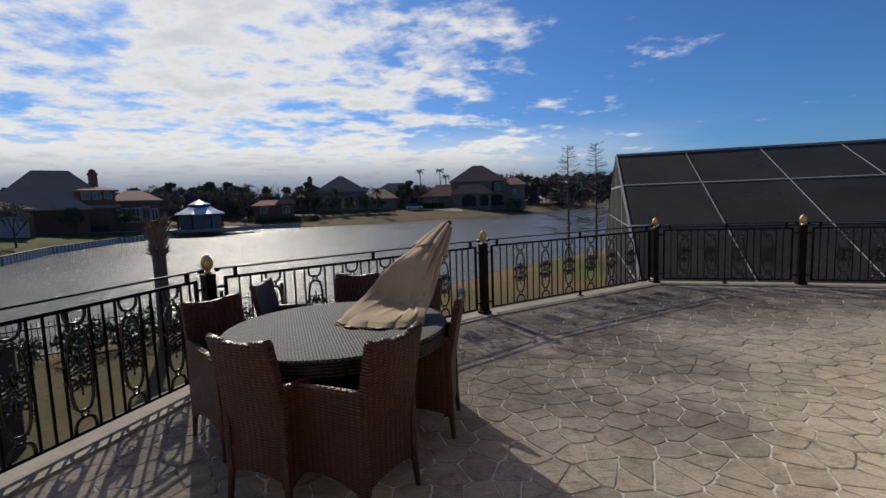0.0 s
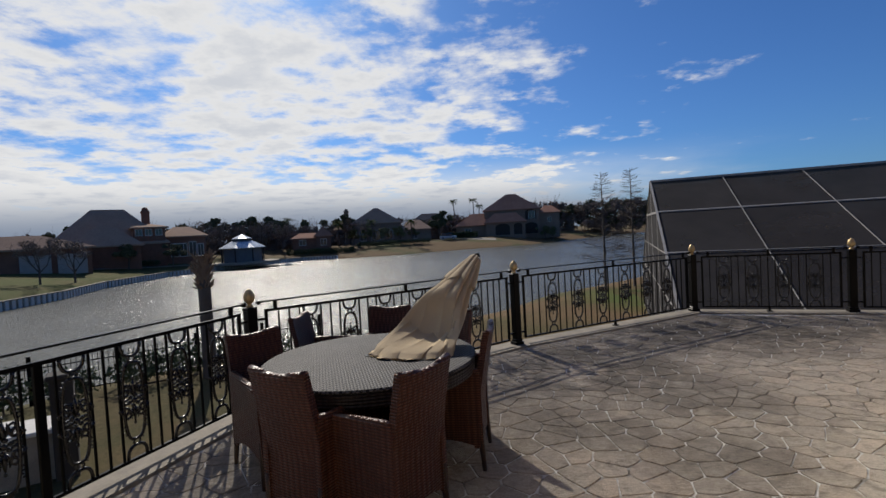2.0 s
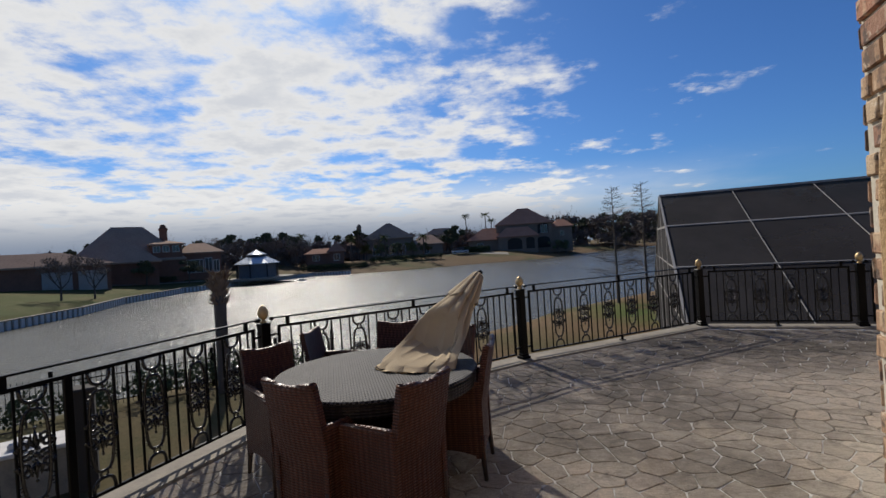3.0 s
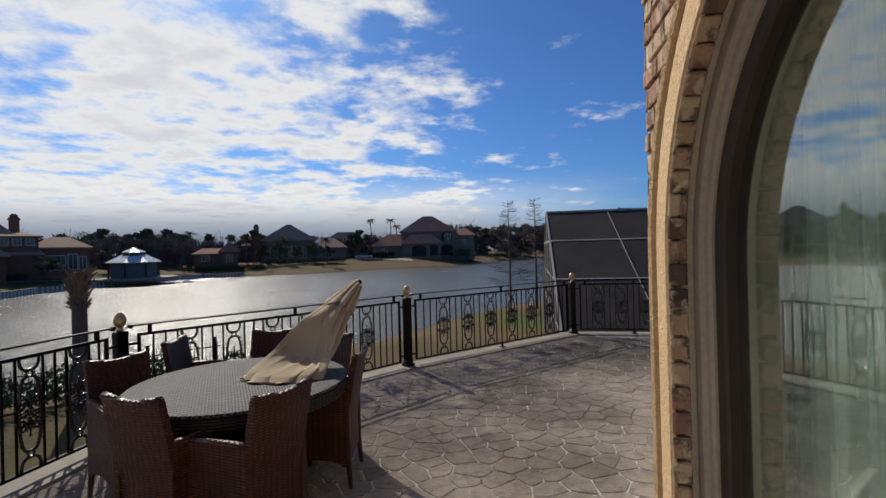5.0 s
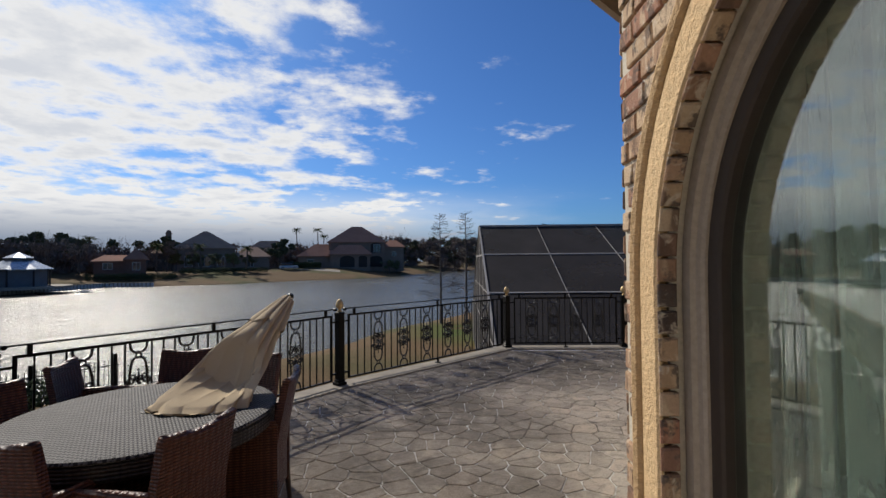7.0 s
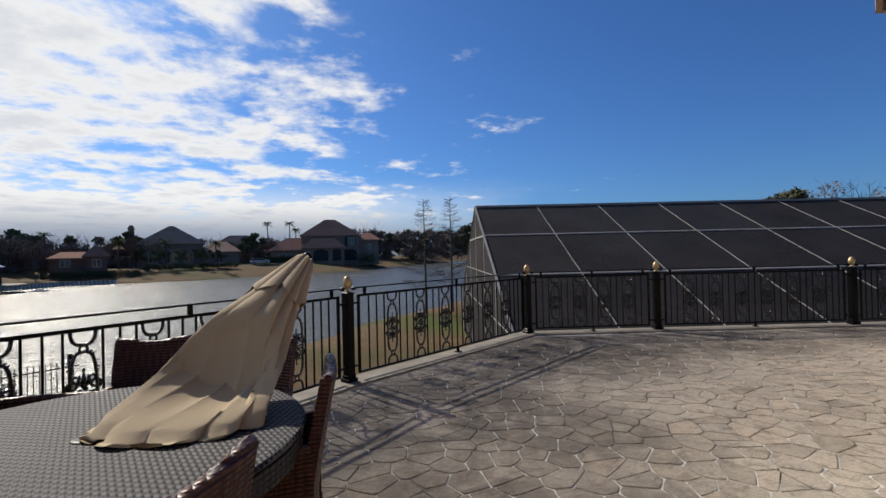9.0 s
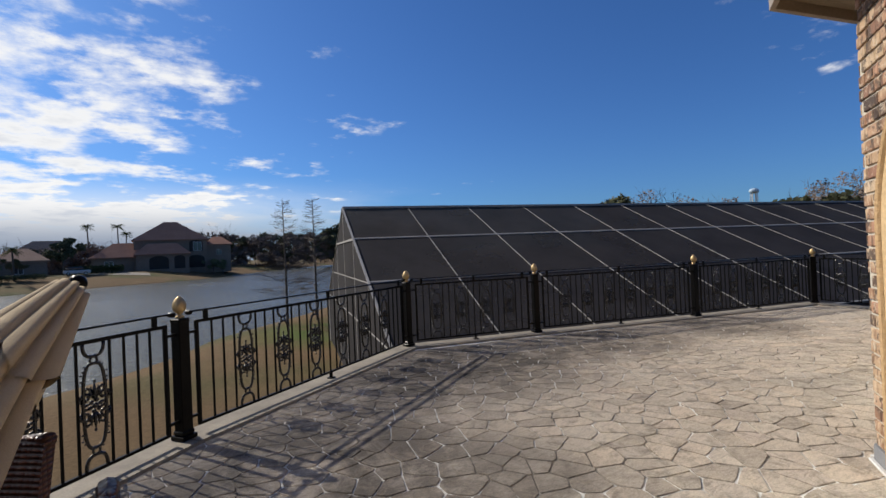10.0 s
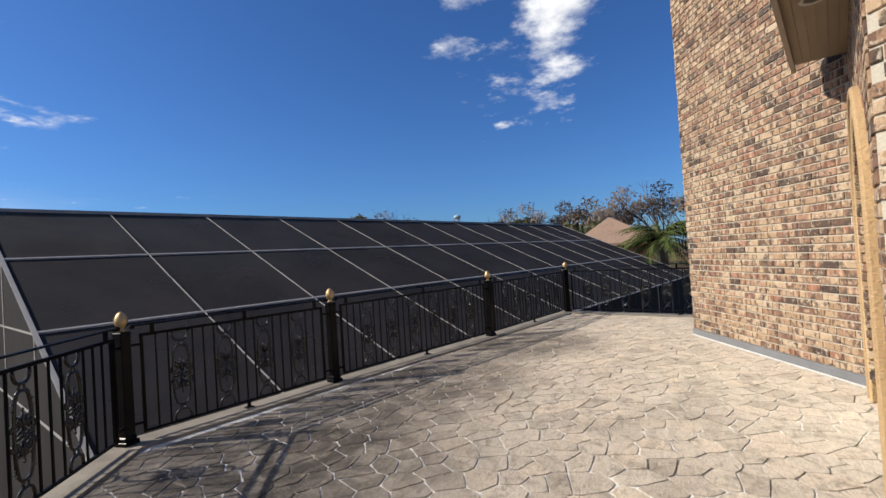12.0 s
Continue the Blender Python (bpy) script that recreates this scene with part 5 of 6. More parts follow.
def dead_palm():
    t = thing("palm_stump", "cut palm trunk with a shaggy brown top", "palm tree", at=(-7.4, 11.8, on_land(-7.4, 11.8)))
    bm = bmesh.new()
    rnd = random.Random(3)
    lathe(bm, [(0.20, -0.2), (0.18, 0.3), (0.165, 1.2), (0.155, 2.2), (0.15, 2.7)], 14, None, lambda u, i: 1 + 0.05 * math.sin(u * 40 + i))
    part("trunk", bm, BARK, t, smooth=True)
    bm = bmesh.new()
    for k in range(110):
        a, z = rnd.uniform(0, math.tau), rnd.uniform(2.45, 3.35)
        r = 0.14 + 0.05 * (z - 2.45)
        d = Vector((math.cos(a), math.sin(a), 0))
        p = d * r + Vector((0, 0, z))
        ln = rnd.uniform(0.12, 0.34)
        e = p + d * ln * rnd.uniform(0.2, 0.75) + Vector((0, 0, ln * rnd.uniform(0.2, 1.0)))
        sweep(bm, [p, e], 0.02, 4, radii=[0.030, 0.012])
    lathe(bm, [(0.15, 2.6), (0.17, 3.0), (0.15, 3.35)], 10)
    part("shaggy_top", bm, two_scale("dry_frond_bases", (0.27, 0.19, 0.125), (0.18, 0.125, 0.085), 0.9, 3, 25, 0.4, 0.01), t, "brown cut frond bases")


dead_palm()


def hedge(a, b, w, h, seed, label="clipped dark green hedge"):
    rnd = random.Random(seed)
    a, b = Vector(a), Vector(b)
    d = b - a
    t = thing("hedge", label, "hedge", "hedges", (a.x, a.y, on_land(*a.lerp(b, 0.5))), math.degrees(math.atan2(d.y, d.x)))
    bm = bmesh.new()
    k = max(2, int(d.length / (w * 0.75)))
    blobs = [(d.length * (i + 0.5) / k, rnd.gauss(0, 0.08) * w, h * 0.52, w * rnd.uniform(0.62, 0.8), h * rnd.uniform(0.5, 0.62)) for i in range(k)]
    leaves(bm, blobs, int(640 * k), 0.058 * max(0.7, h), rnd)
    part("foliage", bm, HEDGE_LEAF, t, recalc=False)
    bm = bmesh.new()
    sweep(bm, [(0, 0, 0.02), (d.length, 0, 0.02)], 0.03, 5)
    for i in range(k):
        branches(bm, Vector((d.length * (i + 0.5) / k, 0, -0.1)), Vector((0, 0, 1)), h * 0.5, 0.03, 1, rnd)
    tagged(part("stem", bm, TWIG, t), kind="stuff")


hedge((-9.6, 11.2), (-5.9, 13.6), 1.25, 1.0, 11, "loose dark shrubs along the garden fence")
hedge((-12.6, 8.6), (-9.9, 10.9), 1.25, 0.95, 12, "loose dark shrubs along the garden fence")


def garden_fence(a, b):
    a, b = Vector(a), Vector(b)
    d = b - a
    f = thing("garden_fence", "low black iron picket fence at the lake edge", "fence", at=(a.x, a.y, on_land(*a.lerp(b, 0.5))), turn=math.degrees(math.atan2(d.y, d.x)))
    bm = bmesh.new()
    box(bm, (-0.008, -0.008, 0.05), (0.008, 0.008, 1.05))
    me = part("picket", bm, IRON, f).data
    n = int(d.length / 0.115)
    for i in range(1, n):
        again("picket", me, f, pose(i * d.length / n, 0, 0.02 * (i % 2)))
    for z in (0.15, 0.88):
        bm = bmesh.new()
        box(bm, (0, -0.016, z), (d.length, 0.016, z + 0.03))
        part("rail", bm, IRON, f)
    bm = bmesh.new()
    box(bm, (-0.045, -0.045, -0.1), (0.045, 0.045, 1.22), bevel=0.006)
    me = part("post", bm, IRON, f).data
    for i in range(1, int(d.length / 1.9) + 1):
        again("post", me, f, pose(i * 1.9, 0, 0))


garden_fence((-14.5, 8.3), (-5.5, 15.6))


def gate_pillar(x, y):
    z = on_land(x, y)
    p = thing("brick_pillar", "square dark brick fence pillar with a flat cap", "pillar", at=(x, y, z), turn=40)
    bm = bmesh.new()
    box(bm, (-0.15, -0.15, -0.1), (0.15, 0.15, 1.62), bevel=0.01)
    part("shaft", bm, SHADE, p)
    bm = bmesh.new()
    box(bm, (-0.19, -0.19, 1.62), (0.19, 0.19, 1.70), bevel=0.02)
    part("cap", bm, SHADE, p)


def white_bench(x, y):
    z = on_land(x, y)
    b = thing("outdoor_counter", "white outdoor counter on the lawn below the terrace", "counter", at=(x, y, z), turn=38)
    bm = bmesh.new()
    box(bm, (-0.65, -0.34, 0.0), (0.65, 0.34, 0.80), bevel=0.01)
    part("body", bm, CONCRETE, b)
    bm = bmesh.new()
    box(bm, (-0.75, -0.42, 0.80), (0.75, 0.42, 0.87), bevel=0.015)
    part("top", bm, FAR_TRIM, b, "white top slab")
    bm = bmesh.new()
    box(bm, (-0.28, -0.22, 0.87), (0.10, 0.16, 0.98), bevel=0.03)
    part("lid", bm, FAR_TRIM, b, "raised white lid")


# dark brown of pillar and columns; on the archways it paints porch shade
SHADE = two_scale("dark_brown_and_shade", (0.05, 0.042, 0.036), (0.035, 0.03, 0.026), 0.9, 1, 8)
FAR_BRICK = two_scale("far_brick", (0.26, 0.135, 0.095), (0.20, 0.105, 0.076), 0.9, 1.5, 10, 0.3, 0.01, 0.0, 0.06)
FAR_STUCCO = two_scale("far_stucco", (0.29, 0.215, 0.165), (0.23, 0.17, 0.13), 0.9, 0.6, 6, 0.2, 0.01, 0.0, 0.06)
FAR_TRIM = two_scale("far_white_trim", (0.62, 0.60, 0.57), (0.54, 0.52, 0.50), 0.7, 1, 10, 0.1, 0.005)
GARAGE = two_scale("garage_paint", (0.40, 0.36, 0.33), (0.34, 0.31, 0.28), 0.7, 1, 10, 0.1, 0.005)
FAR_ROOF = two_scale("far_shingle", (0.42, 0.285, 0.205), (0.33, 0.225, 0.165), 0.9, 0.5, 5, 0.5, 0.02, 0.0, 0.04)
RED_ROOF = two_scale("red_shingle", (0.42, 0.23, 0.16), (0.32, 0.175, 0.125), 0.9, 0.5, 5, 0.5, 0.02, 0.0, 0.04)
TIN = two_scale("tin_roof", (0.50, 0.53, 0.57), (0.34, 0.36, 0.40), 0.28, 0.7, 6, 0.1, 0.004, 0.85)
DARK_GLASS = Mat("far_window_glass", (0.03, 0.035, 0.04), 0.08, 0.0, 0.6).m
gate_pillar(-6.66, 6.66)
white_bench(-7.45, 6.5)


def hip(bm, x0, y0, x1, y1, z0, z1, ridge, over=0.5):
    """A hip roof over a rectangle; ridge: its length along x (negative: along y)."""
    x0, y0, x1, y1 = x0 - over, y0 - over, x1 + over, y1 + over
    cx, cy = (x0 + x1) / 2, (y0 + y1) / 2
    if ridge >= 0:
        a, b = Vector((cx - ridge / 2, cy, z1)), Vector((cx + ridge / 2, cy, z1))
    else:
        a, b = Vector((cx, cy + ridge / 2, z1)), Vector((cx, cy - ridge / 2, z1))
    low = [Vector(p) for p in ((x0, y0, z0), (x1, y0, z0), (x1, y1, z0), (x0, y1, z0))]
    v = [bm.verts.new(p) for p in low]
    u = [bm.verts.new(p - Vector((0, 0, 0.22))) for p in low]
    ra, rb = bm.verts.new(a), bm.verts.new(b + Vector((0.001, 0.001, 0)))
    if ridge >= 0:
        fs = ((v[0], v[1], rb, ra), (v[1], v[2], rb), (v[2], v[3], ra, rb), (v[3], v[0], ra))
    else:
        fs = ((v[0], v[1], ra), (v[1], v[2], rb, ra), (v[2], v[3], rb), (v[3], v[0], ra, rb))
    for f in fs:
        bm.faces.new(f)
    for i in range(4):
        bm.faces.new((u[i], u[(i + 1) % 4], v[(i + 1) % 4], v[i]))
    bm.faces.new(u[::-1])


def house(label, at, turn, blocks, windows=(), chimneys=(), arches=(), wall=None, roof=None):
    """blocks: (x0, y0, x1, y1, eave, ridge height, ridge length); windows: (x, y, z, width, height) on faces towards -y."""
    wall, roof = wall or FAR_STUCCO, roof or FAR_ROOF
    h = thing("house", label, "house", "lakeside houses", at, turn)
    for x0, y0, x1, y1, ze, zr, rl in blocks:
        bm = bmesh.new()
        box(bm, (x0, y0, -1.5), (x1, y1, ze - 0.1))
        part("wall", bm, wall, h)
        bm = bmesh.new()
        hip(bm, x0, y0, x1, y1, ze, zr, rl)
        part("roof", bm, roof, h)
    for x, y, z, w, hh in windows:
        bm = bmesh.new()
        box(bm, (x - w / 2 - 0.1, y - 0.08, z - 0.1), (x + w / 2 + 0.1, y + 0.05, z + hh + 0.1))
        f = part("window", bm, FAR_TRIM, h)
        bm = bmesh.new()
        box(bm, (x - w / 2, y - 0.10, z), (x - 0.04, y, z + hh))
        box(bm, (x + 0.04, y - 0.10, z), (x + w / 2, y, z + hh))
        part("pane", bm, DARK_GLASS, f)
    for x, y, z, s in chimneys:
        bm = bmesh.new()
        box(bm, (x - s / 2, y - s / 2, z - 5.0), (x + s / 2, y + s / 2, z), bevel=0.05)
        box(bm, (x - s * 0.6, y - s * 0.6, z - 0.45), (x + s * 0.6, y + s * 0.6, z - 0.25))
        lathe(bm, [(s * 0.36, z), (s * 0.42, z + 0.25), (s * 0.2, z + 0.5)], 10, Matrix.Translation((x, y, 0)))
        part("chimney", bm, wall, h)
    # solid arches on the wall, their dark colour painting the shade inside
    for x, y, z, w, hh in arches:
        bm = bmesh.new()
        ring = [(x - w / 2, z), (x + w / 2, z)] + [(x + w / 2 * math.cos(a), z + hh - w / 4 + w / 4 * math.sin(a)) for a in [math.pi * k / 8 for k in range(9)]]
        f = [bm.verts.new((px, y - 0.03, pz)) for px, pz in ring]
        bm.faces.new(f)
        ext = bmesh.ops.extrude_face_region(bm, geom=bm.faces[:])
        for v in [g for g in ext["geom"] if isinstance(g, bmesh.types.BMVert)]:
            v.co.y += 0.4
        part("archway", bm, SHADE, h, "dark brown arch that stands for porch shade")
    return h


# big hipped house on the west bank
house("large brick house with a steep hipped shingle roof", (-56.5, 68.3, -0.14), 41,
      [(-8.5, -1.3, 6.3, 11.3, 2.8, 8.6, 4.4), (-6.0, -5.6, 2.5, 1.3, 2.6, 5.8, 1.3), (1.9, -1.5, 6.2, 4.0, 5.3, 5.9, 1.0), (6.3, 0.6, 12.3, 8.8, 3.7, 5.4, 2.5)],
      [(2.6, -1.52, 4.0, 0.8, 0.9), (3.9, -1.52, 4.0, 0.8, 0.9), (5.3, -1.52, 4.0, 0.8, 0.9), (7.6, 0.58, 0.3, 1.0, 2.1), (8.9, 0.58, 0.3, 1.0, 2.1), (10.3, 0.58, 0.3, 1.0, 2.3), (11.5, 0.58, 0.3, 0.8, 1.9)],
      [(4.0, 3.8, 8.3, 1.15)], (), FAR_BRICK, FAR_ROOF)
house("low brick house with two pale garage doors", (-55.2, 52.6, -0.75), 46,
      [(-13.0, 0.0, 6.0, 5.5, 3.2, 4.9, 9.0)], [], [], (), FAR_BRICK, FAR_ROOF)
house("small brick house with a red gable by the water", (-39.5, 105.0, -0.2), 20,
      [(-4.0, 0, 4.0, 6.0, 2.4, 3.6, 5.0), (1.2, -0.8, 4.6, 4.0, 2.8, 5.0, -4.0)], [(-1.8, -0.02, 0.8, 1.4, 1.1), (2.9, -0.82, 0.6, 1.2, 1.4)], [], (), FAR_BRICK, RED_ROOF)
house("large stucco house behind palms", (-26.0, 127.0, -0.2), 12,
      [(-9.5, 0, 4.0, 9.0, 5.6, 10.0, 1.0), (4.0, -1.0, 12.0, 8.0, 3.4, 6.0, 3.0), (-14, 1, -9.5, 8, 4.4, 6.4, 1.0)],
      [(-6.5, -0.02, 1.0, 1.6, 2.4), (-3.0, -0.02, 1.0, 2.4, 2.6), (0.8, -0.02, 1.0, 1.6, 2.4), (7.5, -1.02, 0.8, 1.4, 1.6)], [(-11.0, 4.0, 9.6, 1.2)], (), FAR_STUCCO, FAR_ROOF)
house("two-storey stucco house with arched porches", (8.0, 139.0, 0.0), -3,
      [(-7.0, 3.0, 9.5, 14.0, 7.6, 12.6, 3.0), (-15.5, 1.0, -2.0, 10.0, 3.4, 7.0, 5.0), (-6.5, -1.0, 5.0, 4.0, 3.9, 6.6, 6.5), (9.5, 4.5, 15.5, 12.0, 6.2, 8.4, 2.0)],
      [(-12.0, 0.98, 1.0, 1.6, 1.4), (7.2, 2.98, 4.6, 1.8, 2.2), (12.5, 4.48, 3.4, 1.0, 1.2)], [],
      [(-1.6, -1.02, 0.1, 4.2, 3.3), (2.9, -1.02, 0.1, 2.4, 3.3), (6.9, 2.97, 0.1, 3.8, 3.3), (6.9, 2.97, 4.4, 3.2, 3.0)], FAR_STUCCO, RED_ROOF)
house("house with a pale gable across the lake", (-20.0, 172.0, 0.0), 5, [(-7, 0, 9, 9, 5.5, 9.4, 6.0)], [(2, -0.02, 2.4, 1.4, 1.6)], [], (), FAR_STUCCO, FAR_ROOF)
house("neighbouring house with a brown hipped roof", (46.5, 6.5, 0.0), -80, [(-3.5, 0, 3.5, 8, 1.7, 4.3, 0.2)], [], [], (), FAR_BRICK, FAR_ROOF)


def garage_door(x, y, turn):
    g = thing("garage_door", "pale panelled garage door", "garage door", "garage doors", (x, y, -0.72), turn)
    for k in range(4):
        bm = bmesh.new()
        box(bm, (-1.5, -0.12, -0.3 + 0.66 * k), (1.5, 0.0, 0.35 + 0.66 * k), bevel=0.02)
        part("panel", bm, GARAGE, g)


for u in (0.4, 4.0):
    garage_door(-55.2 + u * math.cos(radians(46)) + 0.15 * math.sin(radians(46)), 52.6 + u * math.sin(radians(46)) - 0.15 * math.cos(radians(46)), 46)


def gazebo(x, y, z):
    g = thing("gazebo", "octagonal pavilion with a two-tier tin roof", "gazebo", at=(x, y, z), turn=10)
    for name, r0, z0, r1, z1 in (("lower_roof", 4.1, 1.9, 1.4, 3.3), ("upper_roof", 1.8, 3.5, 0.05, 4.3)):
        bm = bmesh.new()
        lathe(bm, [(r0, z0 - 0.12), (r0, z0), (r1, z1)], 8)
        part(name, bm, TIN, g, "shiny standing seam tin")
    bm = bmesh.new()
    lathe(bm, [(1.3, 3.1), (1.3, 3.55)], 8)
    part("lantern", bm, FAR_TRIM, g)
    for k in range(8):
        a = math.tau * k / 8
        bm = bmesh.new()
        box(bm, (-0.09, -0.09, -0.6), (0.09, 0.09, 1.9), Matrix.Translation((3.6 * math.cos(a), 3.7 * math.sin(a), 0)))
        part("column", bm, SHADE, g)
    bm = bmesh.new()
    lathe(bm, [(3.3, -0.6), (3.3, 1.7)], 8)
    part("screen_wall", bm, two_scale("pavilion_screen", (0.17, 0.175, 0.185), (0.12, 0.125, 0.135), 0.8, 1, 10, 0.2, 0.01), g, "grey screened sides")
    bm = bmesh.new()
    lathe(bm, [(6.2, -0.9), (6.2, -0.55)], 16)
    part("deck", bm, CONCRETE, g)


gazebo(-42.2, 79.0, -0.9)


def sea_wall():
    pts = [Vector(p) for p in LAKE[LAKE.index((-38.5, 96)):LAKE.index((-35, 22)) + 1]]
    pts = [Vector((-30.5, 95.6))] + pts + [Vector((-33.8, 5))]
    w = new("sea_wall")
    tagged(w, "pale corrugated sea wall along the far bank", "retaining wall", kind="structure")
    bm = bmesh.new()
    box(bm, (-0.20, -0.17, -0.9), (0.20, 0.17, 0.72), bevel=0.04)
    me = part("panel", bm, FAR_TRIM, w).data
    keep = [o for o in w.children][0]
    spots = []
    for a, b in zip(pts, pts[1:]):
        d = b - a
        n = int(d.length / 0.66)
        spots += [(a.lerp(b, i / n), math.degrees(math.atan2(d.y, d.x))) for i in range(n)]
        bm = bmesh.new()
        box(bm, (0, -0.20, 0.71), (d.length + 0.05, 0.20, 0.79), plan(a, math.degrees(math.atan2(d.y, d.x))))
        part("coping", bm, CONCRETE, w).location.z = LAKE_Z
        bm = bmesh.new()
        box(bm, (0, -0.03, -0.9), (d.length, 0.03, 0.70), plan(a, math.degrees(math.atan2(d.y, d.x))))
        part("backing", bm, CONCRETE, w).location.z = LAKE_Z
    for i, (p, r) in enumerate(spots):
        m = pose(p.x, p.y, LAKE_Z, 0, 0, r)
        if i == 0:
            keep.matrix_basis = m
        else:
            again("panel", me, w, m)


sea_wall()


def parked_car(x, y, turn):
    z = on_land(x, y) + 0.04
    c = thing("parked_car", "dark sport utility vehicle parked on the drive", "car", at=(x, y, z), turn=turn)
    bm = bmesh.new()
    box(bm, (-2.3, -0.95, 0.35), (2.3, 0.95, 1.05), bevel=0.15)
    part("body", bm, FAR_TRIM, c)
    bm = bmesh.new()
    box(bm, (-1.9, -0.85, 1.0), (1.1, 0.85, 1.75), bevel=0.25)
    part("cabin", bm, DARK_GLASS, c, "dark glazed cabin")
    for sx in (-1.45, 1.45):
        for sy in (-0.9, 0.9):
            bm = bmesh.new()
            lathe(bm, [(0.15, -0.11), (0.36, -0.11), (0.36, 0.11), (0.15, 0.11)], 16, Matrix.Translation((sx, sy, 0.36)) @ pose(0, 0, 0, 90, 0, 0))
            wheel = part("wheel", bm, IRON, c)
            bm = bmesh.new()
            lathe(bm, [(0.2, -0.115), (0.2, 0.115)], 12, Matrix.Translation((sx, sy, 0.36)) @ pose(0, 0, 0, 90, 0, 0))
            part("rim", bm, TIN, wheel)


parked_car(-9.0, 126.0, 5)


def drive(a, b, w):
    a, b = Vector(a), Vector(b)
    d = b - a
    n = int(d.length / 2) + 1
    bm = bmesh.new()
    side = Vector((-d.y, d.x)).normalized() * w / 2
    prev = None
    for i in range(n + 1):
        p = a.lerp(b, i / n)
        row = []
        for s in (-1, 1):
            q = p + side * s
            row.append(bm.verts.new((q.x, q.y, land_height(q.x, q.y) + 0.07)))
        if prev:
            bm.faces.new((prev[0], prev[1], row[1], row[0]))
        prev = row
    tagged(part("pavement", bm, CONCRETE), "pale concrete path on the far bank", "path", kind="structure")


drive((-14, 127.5), (4, 128.5), 4.0)
drive((-62, 46), (-48.5, 73), 1.3)

# trees and shrubs round the lake
L = on_land
stand(bare_tree, [(-45.6, 44.2, L(-45.6, 44.2), 10), (-45.4, 48.2, L(-45.4, 48.2), 140)], 5.4, 21)
stand(evergreen_tree, [(-52.0, 64.4, L(-52, 64.4), 0), (-48.6, 69.4, L(-48.6, 69.4), 80), (-33.6, 118, L(-33.6, 118), 30), (-18, 119, L(-18, 119), 100)], 4.4, 31)
stand(evergreen_tree, [(-57, 108, 0, 0), (-51, 112, 0, 120), (-63, 104, 0, 40), (-36, 126, 0, 200), (24, 151, 0, 70), (-12, 134, 0, 10)], 9.0, 32)
stand(evergreen_tree, [(-28.5, 116.0, L(-28.5, 116), 0), (-24.5, 117.0, L(-24.5, 117), 60), (-20.5, 117.5, L(-20.5, 117.5), 150), (-32, 115, L(-32, 115), 220), (18.5, 137.5, L(18.5, 137.5), 10), (21.0, 139.0, L(21, 139), 90)], 5.0, 33, PALE_LEAF, "flowering_tree", "pale-leaved round garden tree on the far bank")
stand(palm, [(-9.2, 164.6, 0.5, 0), (-2.3, 164.8, 0.5, 60), (-0.4, 168, -1.5, 110)], 12.0, 41)
stand(palm, [(-27.0, 114.5, L(-27, 114.5), 0), (-17.5, 116.5, L(-17.5, 116.5), 80), (-35.0, 112, L(-35, 112), 200), (-50, 118, 1.5, 20)], 5.6, 42, 30, 1.9, label="broad garden palm on the far bank")
stand(bare_tree, [(-47, 96, 0, 0), (-44, 100, 0, 90), (-33, 112, 0, 200), (-52, 90, 0, 10), (-55, 84, 0, 250), (-30, 121, 0, 45)], 7.0, 22)
stand(bare_tree, [(69, 20.3, -1.5, 0), (72, 15, -1.5, 70), (70.7, 10.8, -1.5, 200), (62, 6.5, -1.5, 20), (60, 2.0, -1.5, 120), (75, 24, -1.5, 160), (58, -2, -1.5, 20)], 11.2, 23)
stand(evergreen_tree, [(50.5, 37.9, -1.5, 0), (58.5, 21.2, -3.0, 60), (64, 25, -3.2, 10), (56, 9, -4.2, 200)], 9.4, 34)
stand(bare_tree, [(53.1, 33.8, -1.5, 0), (60, 30, -2.8, 45)], 10.4, 24)
near_palm = palm(3.2, 43, 46, 2.3, "date_palm", "green date palm with arching feathery fronds behind the railing", 0.24, 1.1)
near_palm.matrix_basis = pose(26.4, 3.3, -1.6, 0, 0, 0)
for a, b, w, h, s in (((-43, 99.5), (-29, 104.0), 1.6, 1.6, 51), ((-29, 107), (-13, 117.5), 1.4, 1.5, 52), ((-10, 131), (-1, 131), 1.2, 2.2, 53), ((-55, 65.2), (-50.5, 69.0), 1.3, 1.1, 54), ((-63, 49.5), (-60.5, 52.0), 1.3, 1.2, 55)):
    hedge(a, b, w, h, s)


